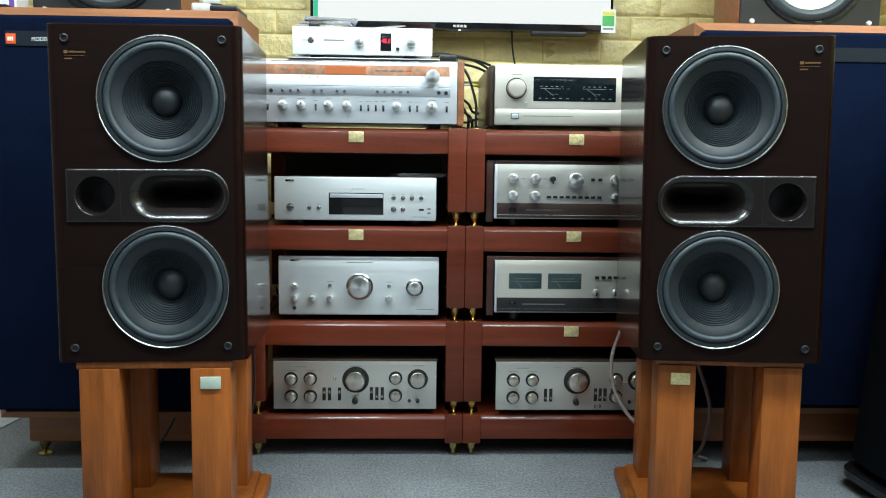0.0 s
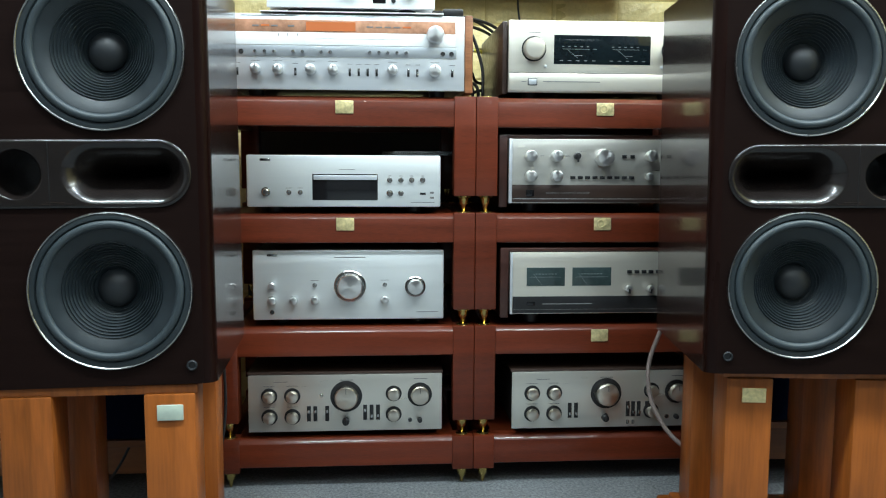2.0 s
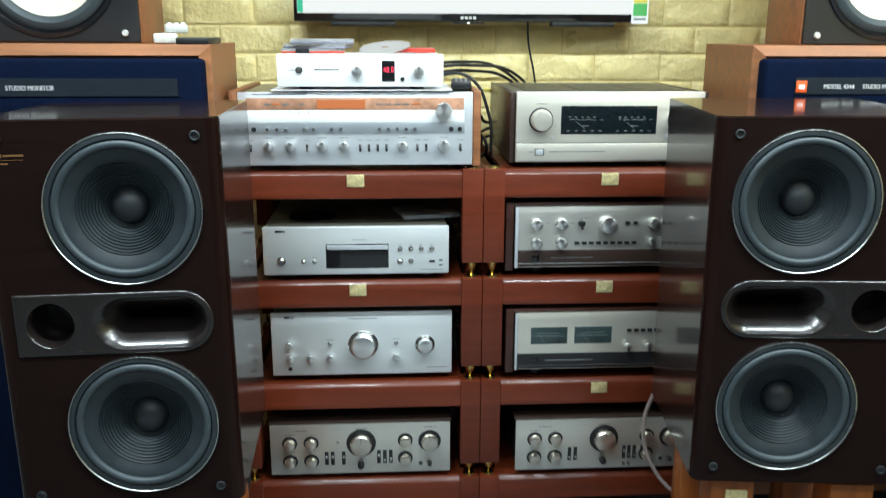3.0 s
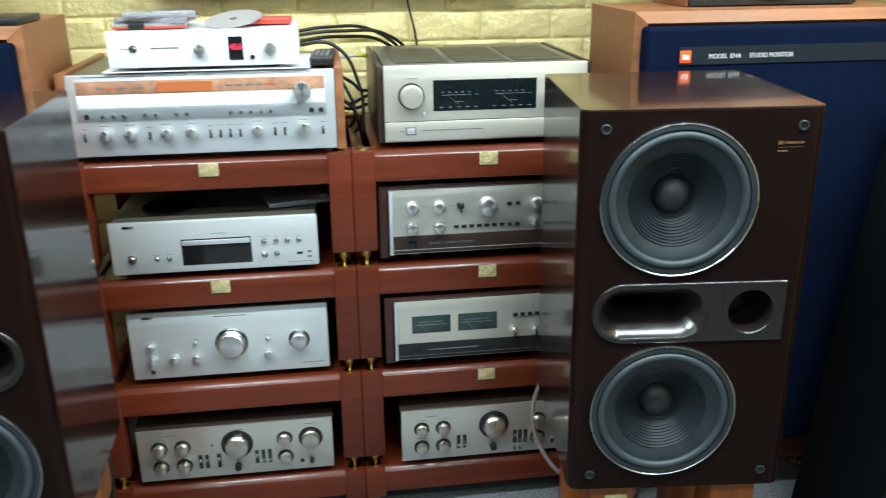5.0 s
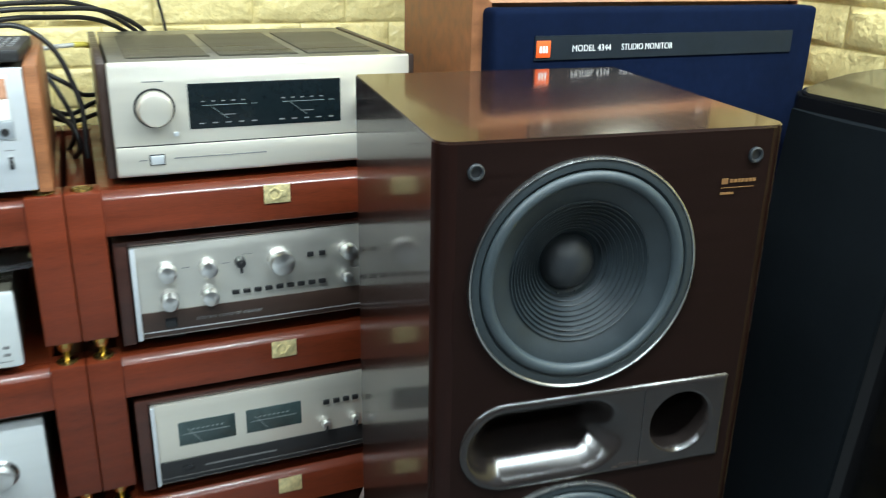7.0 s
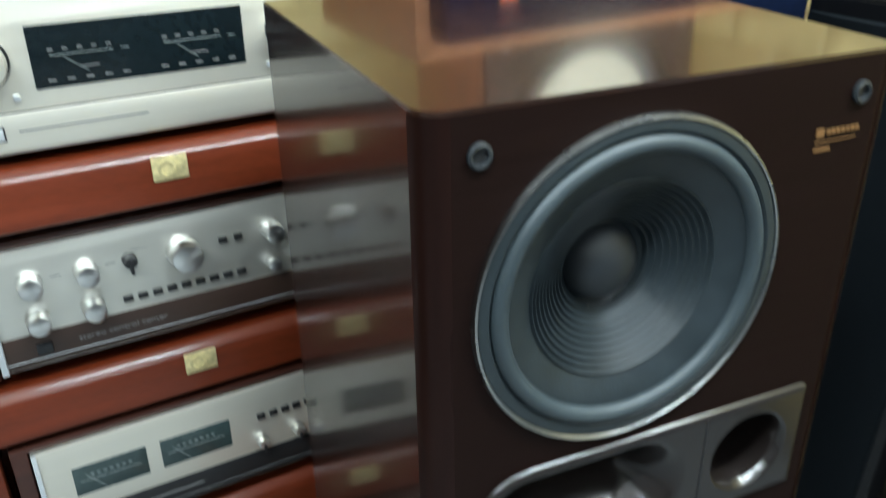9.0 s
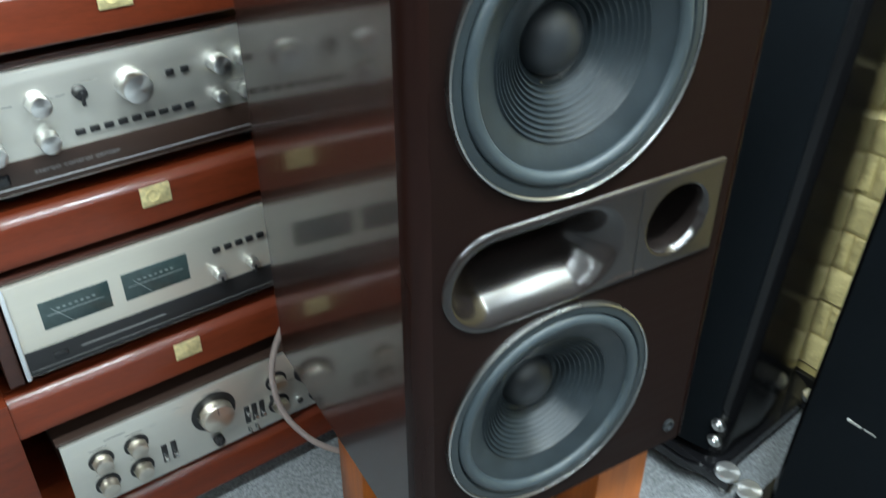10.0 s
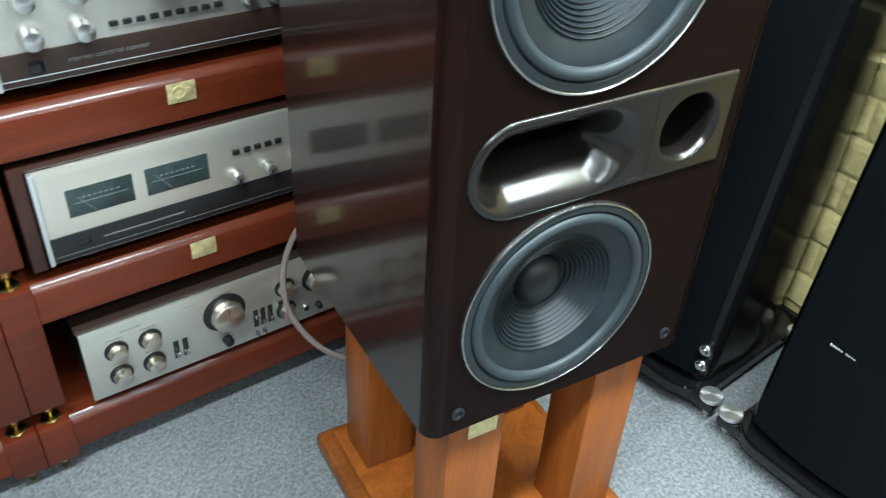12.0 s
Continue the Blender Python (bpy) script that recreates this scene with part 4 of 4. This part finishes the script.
# ---- tall dark tower speakers by the side wall ----
def tower_speaker(m, label, high=1.06, lean=0.085, logo=True, sides=(-0.165, 0.165)):
    t = thing("tower_speaker", m, label, "loudspeaker", "pair of tower speakers")
    # Lute-shaped plan: broad rounded front at y = 0, narrowing to the rear.
    plan = arc(0.105, 0.035, 0.035, -80, 10, 6) + [(0.144, 0.12), (0.140, 0.20), (0.121, 0.27), (0.088, 0.32), (0.05, 0.345), (-0.05, 0.345), (-0.088, 0.32), (-0.121, 0.27), (-0.140, 0.20), (-0.144, 0.12)] + arc(-0.105, 0.035, 0.035, 170, 260, 6)
    # The body leans back, grows shallower towards the top, and its top rises to the rear.
    bm = bmesh.new()
    n = len(plan)
    levels = []
    for j in range(6):
        u = j / 5
        deep = 1 - 0.32 * u * u
        levels.append([bm.verts.new((x, y * deep + lean * u, 0.055 + (high - 0.055 + 0.17 * y * deep * (j == 5)) * u)) for x, y in plan])
    for lo, hi in zip(levels, levels[1:]):
        for i in range(n):
            bm.faces.new((lo[i], lo[(i + 1) % n], hi[(i + 1) % n], hi[i]))
    bm.faces.new(levels[0])
    bm.faces.new(levels[-1])
    bmesh.ops.recalc_face_normals(bm, faces=bm.faces)
    part("cabinet", bm, tower_black, t, "glossy black curved cabinet")
    top = [(x * 0.94, (y - 0.12) * 0.64 + 0.12 * 0.68) for x, y in plan]
    bm = bmesh.new()
    rings = [[bm.verts.new((x, y + lean, high + dz + 0.17 * y)) for x, y in top] for dz in (0.001, 0.006)]
    for i in range(n):
        bm.faces.new((rings[0][i], rings[0][(i + 1) % n], rings[1][(i + 1) % n], rings[1][i]))
    bm.faces.new(rings[0])
    bm.faces.new(rings[1])
    bmesh.ops.recalc_face_normals(bm, faces=bm.faces)
    part("top_plate", bm, tower_top, t, "glossy dark top plate")
    # Cloth grille bowed forwards, leaning with the front.
    bm = bmesh.new()
    rows = []
    for j in range(2):
        z = (0.075, high - 0.02)[j]
        sh = lean * (z - 0.055) / (high - 0.055)
        row = []
        for i in range(13):
            u = -1 + i / 6
            row.append((u * 0.122, -0.006 - 0.016 * (1 - u * u) + sh, z))
        rows.append(row)
    fr = [[bm.verts.new(c) for c in row] for row in rows]
    bk = [[bm.verts.new((c[0], c[1] + 0.014 + 0.010 * (1 - (c[0] / 0.122) ** 2), c[2])) for c in row] for row in rows]
    for i in range(12):
        bm.faces.new((fr[0][i], fr[0][i + 1], fr[1][i + 1], fr[1][i]))
        bm.faces.new((bk[0][i + 1], bk[0][i], bk[1][i], bk[1][i + 1]))
        bm.faces.new((fr[0][i + 1], fr[0][i], bk[0][i], bk[0][i + 1]))
        bm.faces.new((fr[1][i], fr[1][i + 1], bk[1][i + 1], bk[1][i]))
    for i in (0, 12):
        bm.faces.new((fr[0][i], fr[1][i], bk[1][i], bk[0][i]))
    bmesh.ops.recalc_face_normals(bm, faces=bm.faces)
    g = part("grille", bm, black_cloth, t, "black cloth grille")
    for k in range(10):
        if k != 5 and logo:
            part("logo_letter", box(-0.058 + 0.0045 * k, -0.0558 + 0.0045 * k, -0.0225 + lean * 0.246, -0.015 + lean * 0.246, 0.3005, 0.3032), grey_light, g)
    # Plinth with outriggers and metal spikes.
    part("plinth", column(rounded(-0.155, 0.155, -0.035, 0.335, 0.07), 0.028, 0.054, bevel=0.004), black_gloss, t, "glossy black plinth")
    for x in sides:
        for y in (0.0, 0.29):
            a = part("outrigger", box(min(x, x * 0.75) - 0.016, max(x, x * 0.75) + 0.016, y - 0.018, y + 0.018, 0.026, 0.046, 0.004), black_gloss, t)
            s = part("spike", lathe([(0, 0.058), (0.020, 0.0578), (0.0215, 0.055), (0.0215, 0.049), (0.012, 0.044), (0.008, 0.014), (0.002, 0.0), (0, 0.0)], 32, pose(0, 0, 0, 90)), spun_up, a, "spun steel spike", at=(x, y, 0))
    return t


far_tower = tower_speaker(pose(1.1345, 2.033, 0, 0, 0, -86), "dark tower speaker beside the brick side wall", high=1.045, lean=0.105, logo=False, sides=(0.165,))
for z in (0.103, 0.140):
    post = part("terminal", lathe([(0, -0.018), (0.010, -0.018), (0.012, -0.015), (0.012, -0.008), (0.007, -0.005), (0.007, 0.02)], 24), ring_steel, far_tower, "round steel binding post", at=(0.128, 0.012, z))
    part("terminal_cap", lathe([(0, -0.022), (0.006, -0.022), (0.008, -0.018), (0.008, -0.016)], 20), chrome, post, "small chrome cap")
tower_speaker(pose(1.148, 1.655, 0, 0, 0, -88), "dark tower speaker with a black cloth grille", lean=0.1)


# ---- loose things ----
def jewel_case(x, y, z, rz, colour, label):
    t = thing("disc_case", pose(x, y, z, 0, 0, rz), label, "disc case", "loose disc cases")
    part("tray", box(-0.071, 0.071, -0.0625, 0.0625, 0.0, 0.004, 0.0008), colour, t)
    part("lid", box(-0.071, 0.071, -0.0625, 0.0625, 0.0045, 0.010, 0.0008), clear, t, "clear plastic lid")
    return t


ZD = 1.1865
jewel_case(-0.285, 2.45, ZD, 4, red_plastic, "red disc case on the converter")
jewel_case(-0.272, 2.455, ZD + 0.0105, -6, case_tint, "smoky disc case in a stack")
jewel_case(-0.268, 2.45, ZD + 0.021, 9, case_tint, "smoky disc case on top of a stack")
single("black_clip", box(-0.318, -0.288, 2.372, 2.386, ZD, ZD + 0.012, 0.002), black_plastic, Matrix(), "small black clip on the converter", "clip")
single("silver_disc", lathe([(0.0075, -0.0012), (0.06, -0.0012), (0.06, 0), (0.0075, 0), (0.0075, -0.0012)], 48, pose(0, 0, 0, -90)), chrome, pose(-0.118, 2.44, ZD + 0.012, 12, -6, 0), "shiny disc leaning on a red case", "disc")
single("red_case", box(-0.15, 0.0, 2.44, 2.54, ZD, ZD + 0.010, 0.002), red_plastic, Matrix(), "flat red plastic case on the converter", "case")
rem = thing("remote_control", pose(0.058, 2.385, 1.1045, 0, 0, -4), "black remote control lying on the receiver", "remote control")
part("body", box(-0.024, 0.024, 0.0, 0.16, 0.0, 0.018, 0.005), black_plastic, rem)
for j in range(5):
    for i in range(3):
        part("key", box(-0.015 + 0.011 * i, -0.008 + 0.011 * i, 0.03 + 0.022 * j, 0.038 + 0.022 * j, 0.0175, 0.0195, 0.0006), ink, rem)
jewel_case(-0.02, 2.50, 0.7885, 14, clear, "clear disc case on the disc player")
single("loose_disc", lathe([(0.0075, -0.0012), (0.06, -0.0012), (0.06, 0), (0.0075, 0), (0.0075, -0.0012)], 48, pose(0, 0, 0, -90)), black_gloss, pose(-0.30, 2.48, 0.7885), "dark disc lying on the disc player", "disc")
usb = thing("adapter_plug", pose(-0.585, 2.30, 1.208, 0, 0, 15), "white mains adapter with three sockets", "adapter")
part("body", box(-0.025, 0.025, -0.02, 0.02, 0.0, 0.022, 0.006), grey_light, usb)
part("top", box(0.0, 0.048, -0.014, 0.026, 0.022, 0.040, 0.005), grey_light, usb)
for k in range(3):
    part("socket", lathe([(0, -0.004), (0.0055, -0.003), (0.006, 0.001)], 14, pose(0, 0, 0, -90)), paper, usb, at=(0.010 + 0.014 * k, 0.006, 0.040))
single("flat_box", box(-0.555, -0.487, 2.26, 2.40, 1.2075, 1.221, 0.003), black_plastic, Matrix(), "flat black box on the monitor", "box")
single("flat_player", box(-1.10, -1.062, 2.26, 2.42, 1.2075, 1.214, 0.002), black_plastic, Matrix(), "thin black player on the monitor", "player")

single("pale_sheet", column([(-2.2, 2.45), (-1.30, 2.55), (-1.262, 2.80), (-2.2, 2.86)], 0.0, 0.006), carpet_block, Matrix(), "pale flat sheet on the floor behind a monitor", "sheet")

bx = thing("card_box", pose(-1.085, 2.30, 1.2075, 0, 0, 8), "white and purple card box on the monitor", "box")
part("body", box(-0.05, 0.03, 0.0, 0.10, 0.0, 0.11, 0.001), paper, bx)
part("side_print", box(0.012, 0.024, -0.0012, 0.0, 0.002, 0.108), purple, bx)

# Black leads behind the units.
LEADS = (
    ((-0.02, 2.60, 1.145), (0.10, 2.66, 1.150), (0.25, 2.80, 1.115), (0.33, 2.86, 1.02)),
    ((-0.02, 2.60, 1.130), (0.10, 2.68, 1.135), (0.24, 2.82, 1.095), (0.34, 2.87, 0.98)),
    ((0.0, 2.60, 1.125), (0.09, 2.58, 1.125), (0.145, 2.58, 1.03), (0.150, 2.56, 0.925)),
    ((0.06, 2.74, 1.06), (0.13, 2.72, 1.02), (0.16, 2.77, 0.99), (0.24, 2.82, 1.0)),
    ((0.06, 2.74, 1.02), (0.12, 2.76, 0.96), (0.17, 2.80, 0.97), (0.26, 2.84, 0.99)),
    ((0.07, 2.74, 1.08), (0.12, 2.70, 1.00), (0.135, 2.66, 0.95), (0.12, 2.68, 0.91)),
    ((0.05, 2.74, 1.0), (0.12, 2.62, 0.98), (0.14, 2.58, 0.95), (0.13, 2.62, 0.91)),
    ((0.08, 2.74, 0.97), (0.13, 2.79, 0.94), (0.19, 2.82, 0.95), (0.28, 2.83, 0.96)),
    ((-0.03, 2.60, 1.150), (0.08, 2.68, 1.158), (0.20, 2.80, 1.135), (0.31, 2.87, 1.05)),
)
for pts in LEADS:
    tagged(tube("signal_lead", pts, 0.0042, black_cable), "black signal lead hanging behind the units", "cable", "signal leads")
yl = thing("power_lead", Matrix(), "pale lead with a yellow sleeve behind the units", "cable")
tube("jacket", ((0.05, 2.74, 1.06), (0.10, 2.76, 1.075), (0.15, 2.78, 1.078)), 0.004, grey_light, yl)
tube("sleeve", ((0.148, 2.779, 1.078), (0.17, 2.79, 1.076), (0.20, 2.82, 1.06), (0.25, 2.86, 1.03)), 0.0052, yellow_print, yl)

# Grey speaker leads.
c1 = tube("speaker_lead", ((0.565, 2.235, 0.47), (0.535, 2.30, 0.375), (0.515, 2.305, 0.27), (0.545, 2.285, 0.17), (0.61, 2.26, 0.105), (0.70, 2.28, 0.05), (0.80, 2.33, 0.006)), 0.0052, grey_cable)
tagged(c1, "grey speaker lead hanging behind a speaker", "cable", "speaker leads")
c2 = tube("speaker_lead", ((0.69, 2.21, 0.45), (0.709, 2.17, 0.318), (0.73, 2.16, 0.251), (0.742, 2.16, 0.199), (0.735, 2.16, 0.138), (0.715, 2.17, 0.075), (0.69, 2.19, 0.056)), 0.005, grey_cable)
tagged(c2, "grey speaker lead hanging behind a speaker", "cable", "speaker leads")
c3 = tube("speaker_lead", ((-0.46, 2.19, 0.45), (-0.452, 2.25, 0.33), (-0.46, 2.26, 0.16), (-0.50, 2.24, 0.03), (-0.60, 2.2, 0.008)), 0.0035, black_cable)
tagged(c3, "thin dark lead behind a speaker", "cable", "speaker leads")

c4 = tube("speaker_lead", ((-0.60, 2.25, 0.40), (-0.625, 2.29, 0.24), (-0.67, 2.30, 0.141), (-0.71, 2.30, 0.07), (-0.76, 2.28, 0.01)), 0.003, black_cable)
tagged(c4, "thin black lead behind a wooden stand", "cable", "speaker leads")

# ---- foam bricks on the walls ----
BL, BH = 0.199, 0.0795


def brick_mesh(seed):
    """A soft split-faced brick, about 9 mm proud, facing -y, its middle at the origin."""
    rnd = random.Random(seed)
    bm = bmesh.new()
    us = (-1, -0.955, -0.87, -0.62, -0.32, 0, 0.32, 0.62, 0.87, 0.955, 1)
    vs = (-1, -0.90, -0.70, -0.25, 0.25, 0.70, 0.90, 1)
    ridge = [(rnd.uniform(-0.9, 0.9), rnd.uniform(-0.8, 0.8), rnd.uniform(0, 6.3), rnd.uniform(0.0006, 0.0024)) for _ in range(4)]
    g = []
    for j, v in enumerate(vs):
        row = []
        for i, u in enumerate(us):
            k = min(i, len(us) - 1 - i, j, len(vs) - 1 - j)
            d = (0.0, -0.0032, -0.0058)[min(k, 2)]
            if k > 1:
                # broken scarps across the face
                for cx, cv, a, hgt in ridge:
                    d -= hgt * math.tanh(5 * ((u - cx) * math.cos(a) + (v - cv) * 0.5 * math.sin(a)))
                d += rnd.uniform(-0.0012, 0.0012)
            j0 = 0.0 if k == 0 else 0.0016
            row.append(bm.verts.new((u * (BL / 2 - 0.0015) + rnd.uniform(-j0, j0), d, v * (BH / 2 - 0.0015) + rnd.uniform(-j0, j0))))
        g.append(row)
    for j in range(len(vs) - 1):
        for i in range(len(us) - 1):
            bm.faces.new((g[j][i], g[j][i + 1], g[j + 1][i + 1], g[j + 1][i]))
    data = bpy.data.meshes.new("brick")
    bm.to_mesh(data)
    bm.free()
    data.materials.append(wall_gold)
    data.polygons.foreach_set("use_smooth", [True] * len(data.polygons))
    data.set_sharp_from_angle(angle=radians(38))
    return data


BRICKS = [brick_mesh(s) for s in range(14)]
rnd = random.Random(5)


def brick_run(parent, place, k0, k1, a0, a1, phase):
    """Courses k0 to k1 of bricks along a wall, between a0 and a1."""
    for k in range(k0, k1):
        z = 1.251 + BH * (k + 0.5)
        i = math.floor((a0 - phase) / BL) - 1
        while True:
            c = phase + BL * (i + (0.0 if k % 2 else 0.5))
            i += 1
            if c - BL / 2 < a0:
                continue
            if c + BL / 2 > a1:
                break
            ob = new("brick", rnd.choice(BRICKS))
            ob.parent = parent
            ob.matrix_basis = place(c, z) @ (pose(0, 0, 0, 0, 180, 0) if rnd.random() < 0.5 else Matrix())


brick_run(wall_north, lambda c, z: pose(c, Y1 - 0.0005, z), -5, 7, -1.95, 1.50, -0.693)
brick_run(wall_north, lambda c, z: pose(c, Y1 - 0.0005, z), -15, -5, -1.0, -0.38, -0.693)
brick_run(wall_east, lambda c, z: pose(X1 - 0.0005, c, z, 0, 0, -90), -15, 7, 1.1, 2.95, 2.93)
